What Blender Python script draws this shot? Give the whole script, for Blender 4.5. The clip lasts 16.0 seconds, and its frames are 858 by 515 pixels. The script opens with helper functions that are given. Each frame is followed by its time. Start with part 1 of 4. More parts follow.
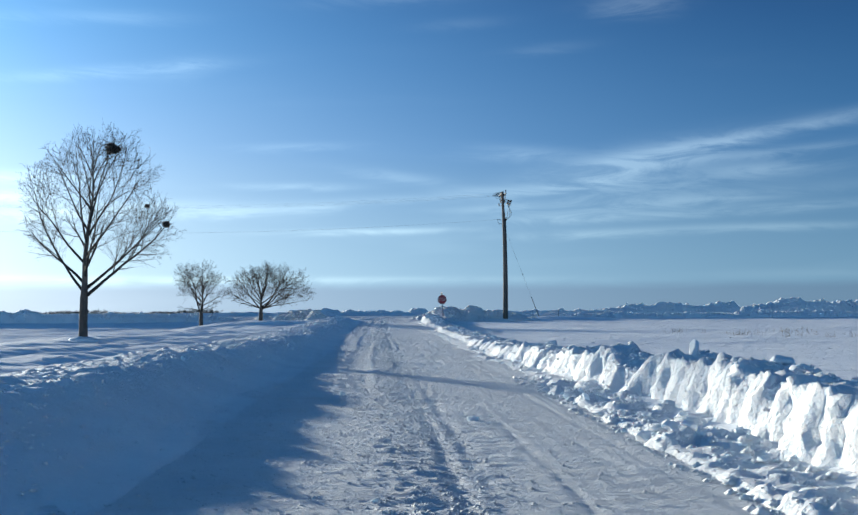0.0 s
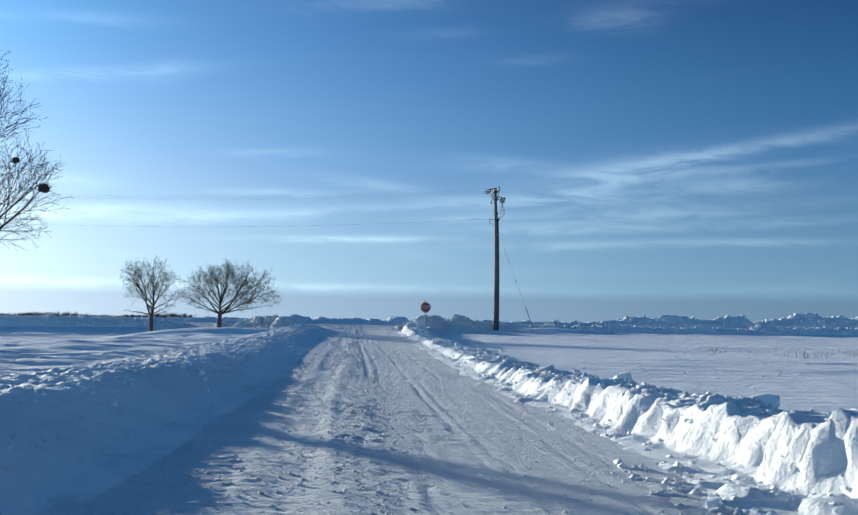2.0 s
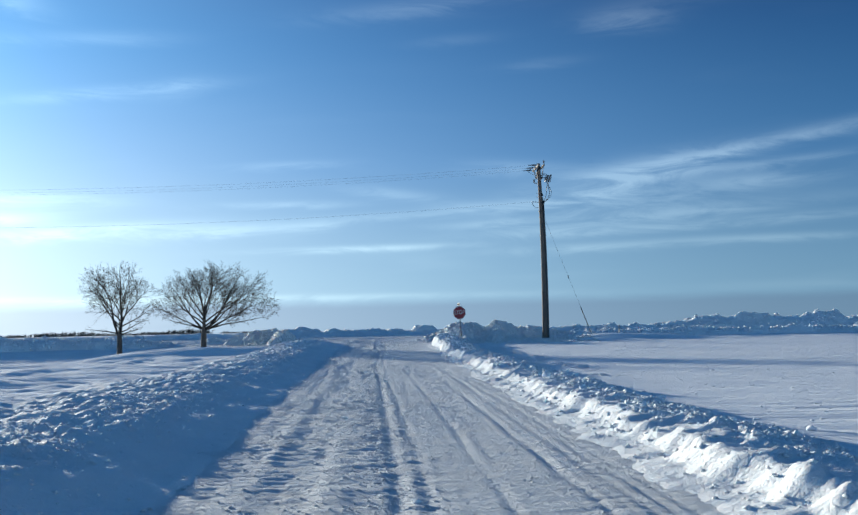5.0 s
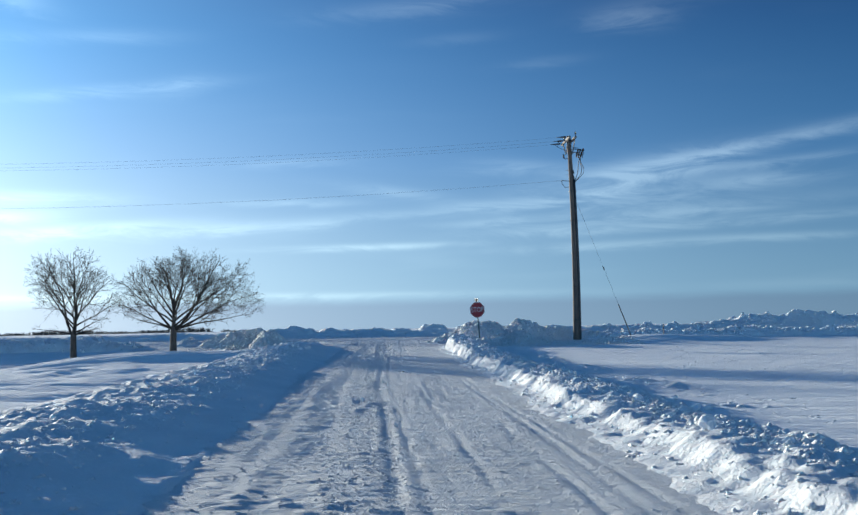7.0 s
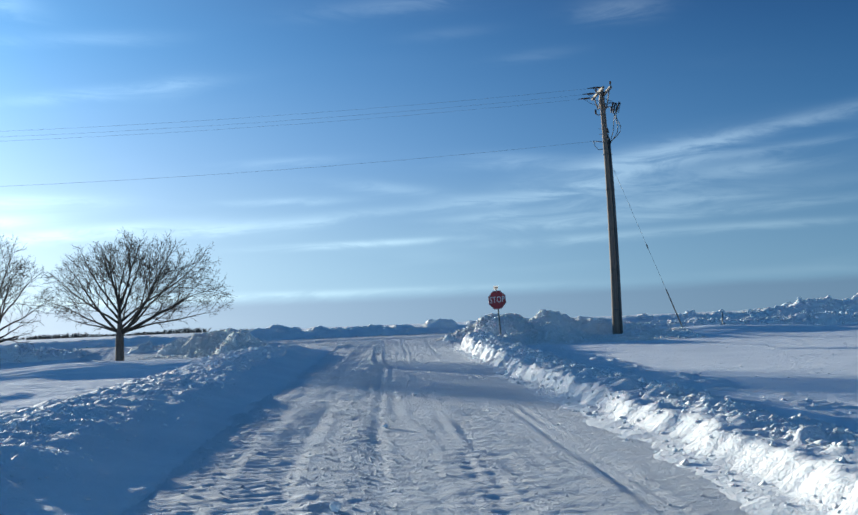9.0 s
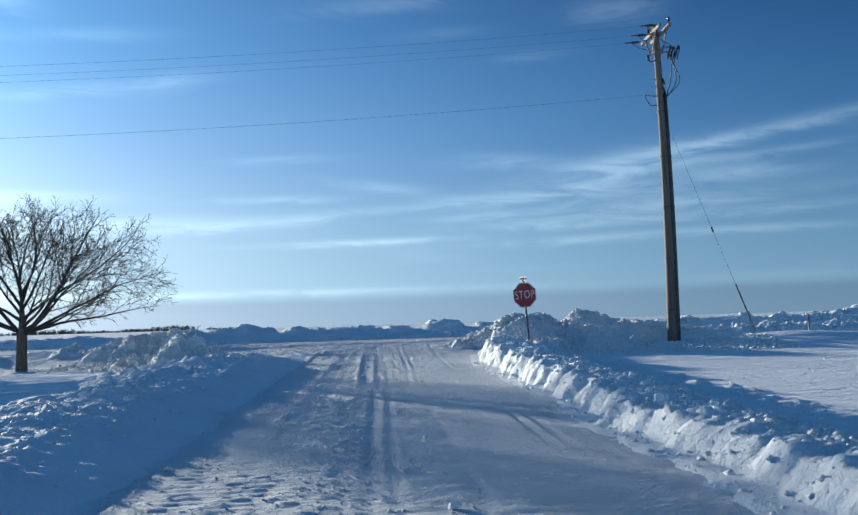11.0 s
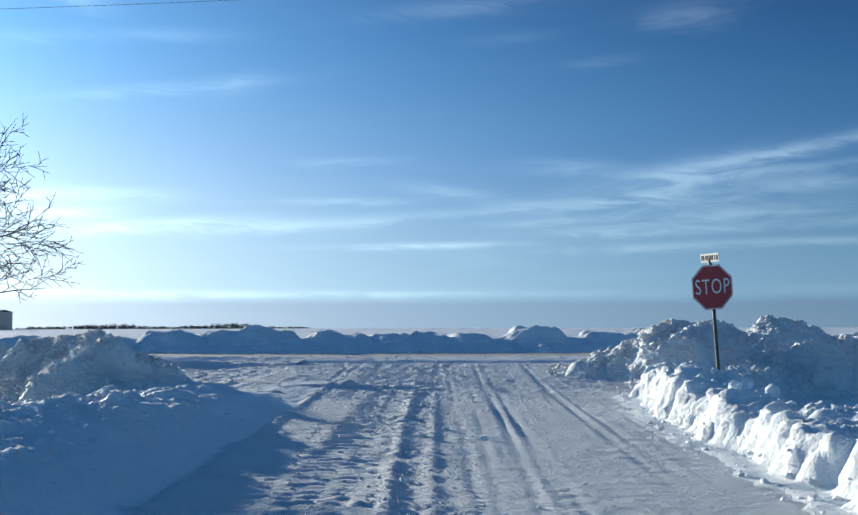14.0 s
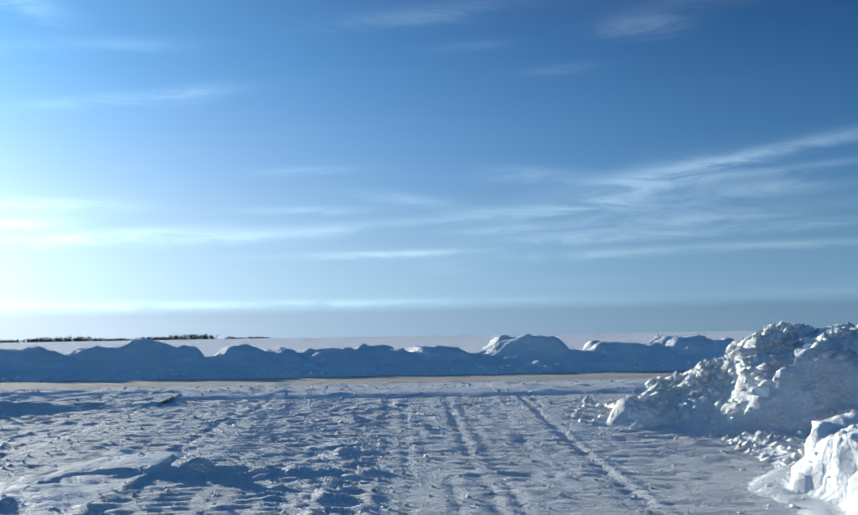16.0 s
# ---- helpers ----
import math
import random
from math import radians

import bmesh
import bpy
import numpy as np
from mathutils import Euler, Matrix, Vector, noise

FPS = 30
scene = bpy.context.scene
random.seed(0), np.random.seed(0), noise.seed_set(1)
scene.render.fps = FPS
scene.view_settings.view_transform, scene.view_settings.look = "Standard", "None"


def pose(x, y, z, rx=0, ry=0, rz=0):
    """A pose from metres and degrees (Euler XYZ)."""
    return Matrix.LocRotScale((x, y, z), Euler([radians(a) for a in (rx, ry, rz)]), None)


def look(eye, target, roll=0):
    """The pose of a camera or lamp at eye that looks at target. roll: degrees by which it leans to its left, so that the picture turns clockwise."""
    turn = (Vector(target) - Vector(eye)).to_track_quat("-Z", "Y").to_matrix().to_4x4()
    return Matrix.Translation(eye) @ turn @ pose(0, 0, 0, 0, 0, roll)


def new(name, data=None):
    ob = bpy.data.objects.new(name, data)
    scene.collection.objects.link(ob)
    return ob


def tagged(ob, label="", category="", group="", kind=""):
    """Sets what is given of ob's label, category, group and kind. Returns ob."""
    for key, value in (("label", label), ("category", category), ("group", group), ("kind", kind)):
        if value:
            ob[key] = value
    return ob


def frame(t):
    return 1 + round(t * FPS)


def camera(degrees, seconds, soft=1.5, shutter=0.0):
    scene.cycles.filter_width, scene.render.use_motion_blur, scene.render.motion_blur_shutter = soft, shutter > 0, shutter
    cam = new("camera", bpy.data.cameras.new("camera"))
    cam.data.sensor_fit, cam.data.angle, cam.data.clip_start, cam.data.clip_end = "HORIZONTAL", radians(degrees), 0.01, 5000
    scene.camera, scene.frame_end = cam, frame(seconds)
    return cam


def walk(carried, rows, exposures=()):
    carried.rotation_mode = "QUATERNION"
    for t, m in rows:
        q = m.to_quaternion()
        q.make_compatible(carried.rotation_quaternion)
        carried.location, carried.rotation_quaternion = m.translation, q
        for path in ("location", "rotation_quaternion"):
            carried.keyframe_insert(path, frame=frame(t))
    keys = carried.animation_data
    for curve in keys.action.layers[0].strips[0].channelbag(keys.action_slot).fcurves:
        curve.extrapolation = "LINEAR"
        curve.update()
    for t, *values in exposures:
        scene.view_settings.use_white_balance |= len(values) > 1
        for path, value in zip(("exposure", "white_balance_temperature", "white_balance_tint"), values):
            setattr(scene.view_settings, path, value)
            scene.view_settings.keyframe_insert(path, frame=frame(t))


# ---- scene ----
cam = camera(43.8, 16.0)
METRES, EYE, TILT, LEAN, TURN = 80.0, 1.26, 0.0, -0.6, -2.2
ROWS = [
    (0.0, 0.0, 0.0, 0.0, 0.05, 3.24, 0.88),
    (0.5, -0.0012, 0.029, 0.0002, -0.16, 3.93, 1.27),
    (1.0, -0.0027, 0.0628, 0.0007, -0.6, 4.03, 0.6),
    (1.5, -0.0035, 0.0924, 0.001, -0.86, 4.43, 0.55),
    (2.0, -0.0047, 0.127, 0.0013, -1.21, 3.7, -0.23),
    (2.5, -0.0054, 0.157, 0.0016, -1.35, 3.85, 0.19),
    (3.0, -0.0065, 0.1915, 0.0018, -1.21, 3.86, 0.27),
    (3.5, -0.0075, 0.2219, 0.0023, -0.99, 3.92, 1.1),
    (4.0, -0.0091, 0.2557, 0.0028, -0.27, 4.04, 1.67),
    (6.5, -0.0164, 0.4084, 0.005, -0.08, 4.12, 1.76),
    (7.0, -0.0181, 0.4414, 0.0054, -0.02, 4.03, 1.65),
    (7.5, -0.0193, 0.4708, 0.0056, -0.22, 3.59, 1.53),
    (8.0, -0.0205, 0.5047, 0.0059, -0.3, 3.7, 2.56),
    (8.5, -0.0216, 0.5345, 0.0062, -0.29, 3.68, 3.14),
    (9.0, -0.0235, 0.5694, 0.0065, -0.1, 3.77, 2.94),
    (11.5, -0.0304, 0.7317, 0.0083, -0.59, 3.74, 2.26),
    (12.0, -0.0318, 0.765, 0.0087, 0.85, 3.95, 2.45),
    (12.5, -0.0329, 0.7941, 0.009, 3.21, 3.43, 2.12),
    (13.0, -0.0342, 0.8256, 0.0093, 3.09, 4.02, 2.11),
    (13.5, -0.0356, 0.8531, 0.0096, 2.93, 4.24, 1.69),
    (14.0, -0.0371, 0.8845, 0.0099, 2.66, 4.05, 0.73),
    (14.5, -0.0379, 0.9123, 0.0102, 2.08, 4.21, 1.07),
    (15.0, -0.0386, 0.9433, 0.0106, 1.49, 4.24, 1.19),
    (15.5, -0.039, 0.9699, 0.011, 1.07, 4.37, 1.39),
    (16.0, -0.0393, 0.9991, 0.0115, 0.68, 4.43, 1.51),
]
walk(cam, [(t, pose(0, 0, EYE, TILT, LEAN, TURN) @ pose(METRES * x, METRES * y, METRES * z, 90 + pitch, roll, yaw)) for t, x, y, z, yaw, pitch, roll in ROWS])

# ---- light and sky ----
SUN_AZ, SUN_EL = 35.5, 7.4          # degrees left of the road's direction, degrees up
SUN_WAY = Vector((-math.sin(radians(SUN_AZ)) * math.cos(radians(SUN_EL)), math.cos(radians(SUN_AZ)) * math.cos(radians(SUN_EL)), math.sin(radians(SUN_EL))))
scene.view_settings.exposure = 1.5

sun_data = bpy.data.lights.new("sun", "SUN")
sun_data.energy, sun_data.angle, sun_data.color = 2.8, radians(1.0), (1.0, 0.955, 0.80)
sun = new("sun", sun_data)
sun.matrix_world = look(SUN_WAY * 60, (0, 0, 0))


class Nodes:
    """Short forms for building a node tree."""

    def __init__(self, tree):
        self.t = tree
        tree.nodes.clear()

    def n(self, kind, **props):
        node = self.t.nodes.new(kind)
        for k, v in props.items():
            if k == "operation":
                node.operation = v
            elif k == "data_type":
                node.data_type = v
            elif k == "blend_type":
                node.blend_type = v
            elif k == "noise_type":
                node.noise_type = v
            elif k == "feature":
                node.feature = v
            elif k == "interpolation_type":
                node.interpolation_type = v
        return node

    def put(self, socket, v):
        if hasattr(v, "is_linked"):
            self.t.links.new(v, socket)
        else:
            socket.default_value = v

    def math(self, op, a, b=None, c=None, clamp=False):
        node = self.n("ShaderNodeMath", operation=op)
        node.use_clamp = clamp
        for s, v in zip(node.inputs, (a, b, c)):
            if v is not None:
                self.put(s, v)
        return node.outputs[0]

    def ramp(self, v, a, b, lo=0.0, hi=1.0):
        node = self.n("ShaderNodeMapRange", interpolation_type="SMOOTHSTEP")
        for s, w in zip(node.inputs, (v, a, b, lo, hi)):
            self.put(s, w)
        return node.outputs[0]

    def mix(self, f, a, b, blend="MIX"):
        node = self.n("ShaderNodeMix", data_type="RGBA", blend_type=blend)
        self.put(node.inputs[0], f)
        self.put(node.inputs[6], a)
        self.put(node.inputs[7], b)
        return node.outputs[2]

    def noise(self, vec, scale, detail=4.0, rough=0.55, distort=0.0):
        node = self.n("ShaderNodeTexNoise")
        if vec is not None:
            self.put(node.inputs["Vector"], vec)
        for k, v in (("Scale", scale), ("Detail", detail), ("Roughness", rough), ("Distortion", distort)):
            node.inputs[k].default_value = v
        return node.outputs[0]

    def scaled(self, vec, x, y, z):
        node = self.n("ShaderNodeMapping")
        self.put(node.inputs["Vector"], vec)
        node.inputs["Scale"].default_value = (x, y, z)
        return node.outputs[0]


world = bpy.data.worlds.new("sky")
scene.world = world
world.use_nodes = True
w = Nodes(world.node_tree)
sky = w.n("ShaderNodeTexSky")
sky.sky_type = "NISHITA"
sky.sun_disc = False
sky.sun_elevation, sky.sun_rotation = radians(SUN_EL), radians(-SUN_AZ)
sky.altitude, sky.air_density, sky.dust_density, sky.ozone_density = 200, 1.0, 0.6, 3.0
way = w.n("ShaderNodeTexCoord").outputs["Generated"]
xyz = w.n("ShaderNodeSeparateXYZ")
w.put(xyz.inputs[0], way)
deg = 57.2958
az = w.math("MULTIPLY", w.math("ARCTAN2", xyz.outputs[0], xyz.outputs[1]), deg)
el = w.math("MULTIPLY", w.math("ARCSINE", xyz.outputs[2]), deg)
plane = w.n("ShaderNodeCombineXYZ")
w.put(plane.inputs[0], az)
w.put(plane.inputs[1], el)
fine = w.noise(w.scaled(plane.outputs[0], 0.17, 1.0, 1), 1.0, 8, 0.66, 0.9)
broad = w.noise(w.scaled(plane.outputs[0], 0.05, 0.33, 1), 1.0, 3, 0.5, 0.3)
# cirrus wisps: azimuth, elevation, half length, half height, tilt in degrees, strength
WISPS = [
    (11.2, 7.5, 4.6, 1.0, 12, 0.62), (14.5, 8.5, 5.0, 0.6, 9, 0.45), (20.5, 9.5, 6.5, 0.36, 8, 0.5), (20.5, 8.4, 5.0, 0.25, 3, 0.32), (17.0, 7.2, 6.0, 0.8, 8, 0.28), (19.5, 7.6, 2.6, 0.3, 0, 0.25),
    (16, 6.1, 7, 0.35, 3, 0.35), (10, 5.3, 4.5, 0.25, 1, 0.42), (19, 5.5, 6, 0.25, 2, 0.35), (12, 4.45, 5.5, 0.25, 1, 0.42), (21, 4.6, 4.5, 0.2, -1, 0.3),
    (-0.8, 4.65, 5.0, 0.17, 1.0, 0.7), (-9.5, 5.6, 4.2, 0.35, 4, 0.65), (-3.5, 5.9, 2.4, 0.25, 3, 0.35), (-16.5, 5.5, 5.0, 0.32, 5, 0.95), (-19.5, 7.0, 4.2, 0.35, 2, 1.0), (-20.5, 6.1, 3.0, 0.4, 3, 0.95),
    (-15, 2.05, 16, 0.2, 0, 0.5), (-2, 2.1, 9, 0.15, 0, 0.15), (-14.5, 12.7, 4.8, 0.3, 7, 0.42), (-10.8, 13.1, 1.6, 0.5, 10, 0.25), (-14.5, 15.4, 3.4, 0.35, 3, 0.25), (-20.2, 17.3, 2.4, 0.75, -12, 0.6), (-21, 14.8, 3, 0.4, 5, 0.2),
    (2.2, 17.3, 5.6, 0.5, 5, 0.28), (13.2, 16.3, 2.2, 0.6, 2, 0.34), (19.5, 17.7, 4.5, 0.5, 4, 0.25), (8.5, 14.2, 2.2, 0.3, 4, 0.13), (4, 15.6, 2.2, 0.3, 3, 0.12),
    (-5, 9.1, 2.8, 0.25, 2, 0.3), (-5.5, 7.0, 3.2, 0.2, 1, 0.45), (0.4, 7.6, 3.0, 0.3, -7, 0.3), (7, 8.8, 3.0, 0.4, -3, 0.35), (5.2, 6.8, 2.6, 0.25, 0, 0.35), (1.5, 6.4, 5, 0.25, 2, 0.28), (6.5, 5.9, 4, 0.2, 2, 0.28),
]
# clear winter air: deep blue above, paler towards the horizon, a white glow about the sun
sun_node = w.n("ShaderNodeCombineXYZ")
for s_in, v_in in zip(sun_node.inputs, SUN_WAY):
    s_in.default_value = v_in
dot = w.n("ShaderNodeVectorMath", operation="DOT_PRODUCT")
w.put(dot.inputs[0], way)
w.put(dot.inputs[1], sun_node.outputs[0])
off_sun = w.math("MULTIPLY", w.math("ARCCOSINE", w.math("MINIMUM", dot.outputs[1 if len(dot.outputs) > 1 else 0], 0.99999)), deg)
shade = w.n("ShaderNodeValToRGB")
w.put(shade.inputs[0], w.math("DIVIDE", w.math("MAXIMUM", el, 0.0), 90.0))
ramp = shade.color_ramp
ramp.elements[0].position, ramp.elements[0].color = 0.0, (0.20, 0.415, 0.61, 1)
ramp.elements[1].position, ramp.elements[1].color = 1.0, (0.006, 0.078, 0.225, 1)
for p_, c_ in ((0.035, (0.135, 0.335, 0.55, 1)), (0.10, (0.026, 0.170, 0.422, 1)), (0.20, (0.001, 0.041, 0.185, 1)), (0.4, (0.006, 0.074, 0.235, 1))):
    e_ = ramp.elements.new(p_)
    e_.color = c_
glow = w.math("EXPONENT", w.math("DIVIDE", off_sun, -16.0))
glow_col = w.mix(w.ramp(el, 2, 17), (1.9, 2.15, 2.1, 1), (0.55, 1.34, 2.27, 1))
glow_rgb = w.mix(1.0, w.mix(1.0, (0, 0, 0, 1), glow_col, "ADD"), (1, 1, 1, 1), "MULTIPLY")
scale_ = w.n("ShaderNodeVectorMath", operation="SCALE")
w.put(scale_.inputs[0], glow_rgb)
w.put(scale_.inputs["Scale"], glow)
dim = w.n("ShaderNodeVectorMath", operation="SCALE")
w.put(dim.inputs[0], shade.outputs[0])
w.put(dim.inputs["Scale"], w.ramp(off_sun, 28, 62, 1.05, 0.79))
air = w.mix(1.0, dim.outputs[0], scale_.outputs[0], "ADD")
# the unseen low sky opposite the sun, made paler to fill shaded snow faces
behind = w.math("MULTIPLY", w.ramp(xyz.outputs[1], 0.0, -0.7), w.ramp(el, 0, 35))
behind = w.math("SUBTRACT", w.ramp(xyz.outputs[1], 0.0, -0.7), behind)
air = w.mix(behind, air, w.mix(1.0, air, (0.27, 0.54, 0.78, 1), "ADD"))
clear = w.mix(0.05, air, w.mix(1.0, sky.outputs[0], (0.10, 0.11, 0.13, 1), "MULTIPLY"))
total = None
for a0, e0, la, he, tilt, power in WISPS:
    c, s_ = math.cos(radians(tilt)), math.sin(radians(tilt))
    da, de = w.math("SUBTRACT", az, a0), w.math("SUBTRACT", el, e0)
    along = w.math("ADD", w.math("MULTIPLY", da, c / la), w.math("MULTIPLY", de, s_ / la))
    across = w.math("ADD", w.math("MULTIPLY", da, -s_ / he), w.math("MULTIPLY", de, c / he))
    bend = w.math("MULTIPLY_ADD", fine, 2.0, -1.0)
    across = w.math("ADD", across, bend)
    r2 = w.math("ADD", w.math("MULTIPLY", along, along), w.math("MULTIPLY", across, across))
    one = w.math("MULTIPLY", w.math("EXPONENT", w.math("MULTIPLY", r2, -1.0)), power)
    total = one if total is None else w.math("ADD", total, one)
wisp = w.math("MULTIPLY", total, w.ramp(fine, 0.32, 0.62, 0.3, 1.35))
veil = w.math("MULTIPLY", w.ramp(broad, 0.5, 0.8), w.ramp(el, 2, 14, 0.3, 0.05))
cloud = w.math("ADD", wisp, veil, clamp=True)
lift = w.mix(1.0, w.mix(1.0, clear, (1.1, 1.1, 1.05, 1), "MULTIPLY"), (0.20, 0.23, 0.225, 1), "ADD")
col = w.mix(cloud, clear, lift)
# thin grey-blue haze bank low over the horizon
edge = w.math("ADD", el, w.math("MULTIPLY_ADD", fine, 0.36, -0.18))
haze = w.ramp(edge, 1.4, 2.0, 1.0, 0.0)
col = w.mix(haze, col, w.mix(1.0, col, (0.80, 0.76, 0.80, 1), "MULTIPLY"))
bg = w.n("ShaderNodeBackground")
w.put(bg.inputs[0], col)
bg.inputs[1].default_value = 0.36
w.put(w.n("ShaderNodeOutputWorld").inputs[0], bg.outputs[0])


# ---- materials ----
def material(name):
    m = bpy.data.materials.new(name)
    m.use_nodes = True
    k = Nodes(m.node_tree)
    b = k.n("ShaderNodeBsdfPrincipled")
    k.put(k.n("ShaderNodeOutputMaterial").inputs[0], b.outputs[0])
    k.place = k.n("ShaderNodeTexCoord").outputs["Object"]
    return m, k, b


def bump(k, b, height, strength, distance):
    node = k.n("ShaderNodeBump")
    node.inputs["Strength"].default_value = strength
    node.inputs["Distance"].default_value = distance
    k.put(node.inputs["Height"], height)
    k.put(b.inputs["Normal"], node.outputs[0])


def snow(name, light, dark, stain=None, amount=0.0, ripple=(7, 16, 10), depth=0.06, coarse=None, coarse_depth=0.0, rough=0.7, deep=0.0):
    """Snow: broad tone changes, stains if given, and wind-drawn relief at one or two scales."""
    m, k, b = material(name)
    big = k.noise(k.place, 0.6, 5, 0.6)
    tiny = k.noise(k.place, 55, 3, 0.6)
    c = k.mix(k.ramp(big, 0.3, 0.7), dark, light)
    c = k.mix(k.ramp(tiny, 0.35, 0.6, 0.0, 0.12), c, dark)
    if stain:
        patch = k.noise(k.place, 1.7, 6, 0.7, 0.4)
        c = k.mix(k.math("MULTIPLY", k.ramp(patch, 0.48, 0.72), amount), c, stain)
    k.put(b.inputs["Base Color"], c)
    b.inputs["Roughness"].default_value = rough
    b.inputs["Specular IOR Level"].default_value = 0.2
    if deep:
        b.inputs["Subsurface Weight"].default_value = deep
        b.inputs["Subsurface Radius"].default_value = (0.8, 0.95, 1.0)
        b.inputs["Subsurface Scale"].default_value = 0.02
    h = k.math("MULTIPLY", k.noise(k.scaled(k.place, *ripple), 1.0, 6, 0.62, 0.25), depth)
    if coarse:
        drawn = k.math("ABSOLUTE", k.math("SUBTRACT", k.noise(k.scaled(k.place, *coarse), 1.0, 5, 0.6, 0.5), 0.5))
        h = k.math("ADD", h, k.math("MULTIPLY", drawn, -coarse_depth))
    bump(k, b, h, 1.0, 1.0)
    return m


SNOW_FIELD = snow("wind_packed_snow", (0.855, 0.895, 0.935, 1), (0.79, 0.835, 0.885, 1), None, 0.0, (3, 9, 6), 0.05, (0.45, 2.4, 1.5), 0.16)
SNOW_ROAD = snow("driven_snow", (0.835, 0.875, 0.915, 1), (0.75, 0.79, 0.835, 1), (0.70, 0.67, 0.63, 1), 0.3, (11, 27, 16), 0.06, (4.5, 11, 8), 0.10)
SNOW_BANK = snow("ploughed_snow", (0.835, 0.875, 0.905, 1), (0.75, 0.79, 0.83, 1), None, 0.0, (17, 17, 17), 0.04, (4, 5, 5), 0.015, deep=0.45)
SNOW_DIRTY = snow("gritty_snow", (0.85, 0.87, 0.875, 1), (0.76, 0.78, 0.79, 1), (0.62, 0.57, 0.50, 1), 0.35, (9, 9, 9), 0.08, (3, 3, 3), 0.08, deep=0.5)
SNOW_CHUNK = snow("broken_snow", (0.835, 0.875, 0.905, 1), (0.76, 0.80, 0.84, 1), None, 0.0, (3.2, 3.2, 3.2), 0.008, (1.2, 1.2, 1.2), 0.008, deep=0.45)


def sanded():
    """Packed snow with a sanded brown wheel track along the far lanes."""
    m, k, b = material("sanded_snow")
    big, patch = k.noise(k.place, 0.6, 5, 0.6), k.noise(k.scaled(k.place, 0.25, 1.6, 1), 1.0, 6, 0.65, 0.4)
    c = k.mix(k.ramp(big, 0.3, 0.7), (0.68, 0.70, 0.72, 1), (0.80, 0.81, 0.82, 1))
    at = k.n("ShaderNodeSeparateXYZ")
    k.put(at.inputs[0], k.place)
    worn = k.ramp(k.math("ADD", at.outputs[1], k.math("MULTIPLY_ADD", patch, 2.4, -1.2)), 97.6, 99.4)
    c = k.mix(k.math("MULTIPLY", worn, k.ramp(patch, 0.2, 0.65, 0.55, 1.0)), c, (0.50, 0.45, 0.385, 1))
    k.put(b.inputs["Base Color"], c)
    b.inputs["Roughness"].default_value, b.inputs["Specular IOR Level"].default_value = 0.75, 0.2
    bump(k, b, k.noise(k.place, 20, 6, 0.65), 0.6, 0.02)
    return m


SNOW_SANDED = sanded()


def simple(name, light, dark, scale=(6, 6, 6), rough=0.8, metal=0.0, depth=0.0, detail=5):
    m, k, b = material(name)
    v = k.noise(k.scaled(k.place, *scale), 1.0, detail, 0.6)
    k.put(b.inputs["Base Color"], k.mix(k.ramp(v, 0.3, 0.7), dark, light))
    b.inputs["Roughness"].default_value, b.inputs["Metallic"].default_value = rough, metal
    if depth:
        bump(k, b, v, 0.7, depth)
    return m


BARK = simple("grey_brown_bark", (0.13, 0.11, 0.095, 1), (0.06, 0.05, 0.045, 1), (14, 14, 3), 0.9, 0, 0.02)
TWIG = simple("brown_twigs", (0.034, 0.028, 0.024, 1), (0.02, 0.017, 0.015, 1), (5, 5, 5), 0.85)
NEST = simple("dry_leaves_and_sticks", (0.10, 0.08, 0.06, 1), (0.04, 0.03, 0.025, 1), (30, 30, 30), 0.95, 0, 0.02)
POLE_WOOD = simple("weathered_pole_wood", (0.22, 0.165, 0.13, 1), (0.12, 0.09, 0.072, 1), (18, 18, 0.8), 0.85, 0, 0.01)
ARM_WOOD = simple("pale_crossarm_wood", (0.30, 0.265, 0.225, 1), (0.19, 0.165, 0.14, 1), (12, 2, 12), 0.85, 0, 0.01)
STEEL = simple("galvanised_steel", (0.42, 0.43, 0.44, 1), (0.30, 0.31, 0.32, 1), (9, 9, 9), 0.45, 0.9)
DARK_METAL = simple("dark_weathered_metal", (0.09, 0.09, 0.09, 1), (0.05, 0.05, 0.05, 1), (9, 9, 9), 0.5, 0.6)
RUBBER = simple("black_cable", (0.04, 0.04, 0.04, 1), (0.025, 0.025, 0.025, 1), (9, 9, 9), 0.6)
PORCELAIN = simple("dark_brown_porcelain", (0.09, 0.05, 0.035, 1), (0.06, 0.035, 0.025, 1), (5, 5, 5), 0.25)
SIGN_RED = simple("faded_red_sheeting", (0.40, 0.022, 0.03, 1), (0.30, 0.016, 0.024, 1), (3, 3, 3), 0.42)
SIGN_WHITE = simple("white_sheeting", (0.80, 0.80, 0.78, 1), (0.68, 0.68, 0.66, 1), (6, 6, 6), 0.45)
SIGN_BLACK = simple("black_lettering", (0.05, 0.05, 0.05, 1), (0.03, 0.03, 0.03, 1), (6, 6, 6), 0.95)
SIGN_BLACK.node_tree.nodes["Principled BSDF"].inputs["Specular IOR Level"].default_value = 0.0


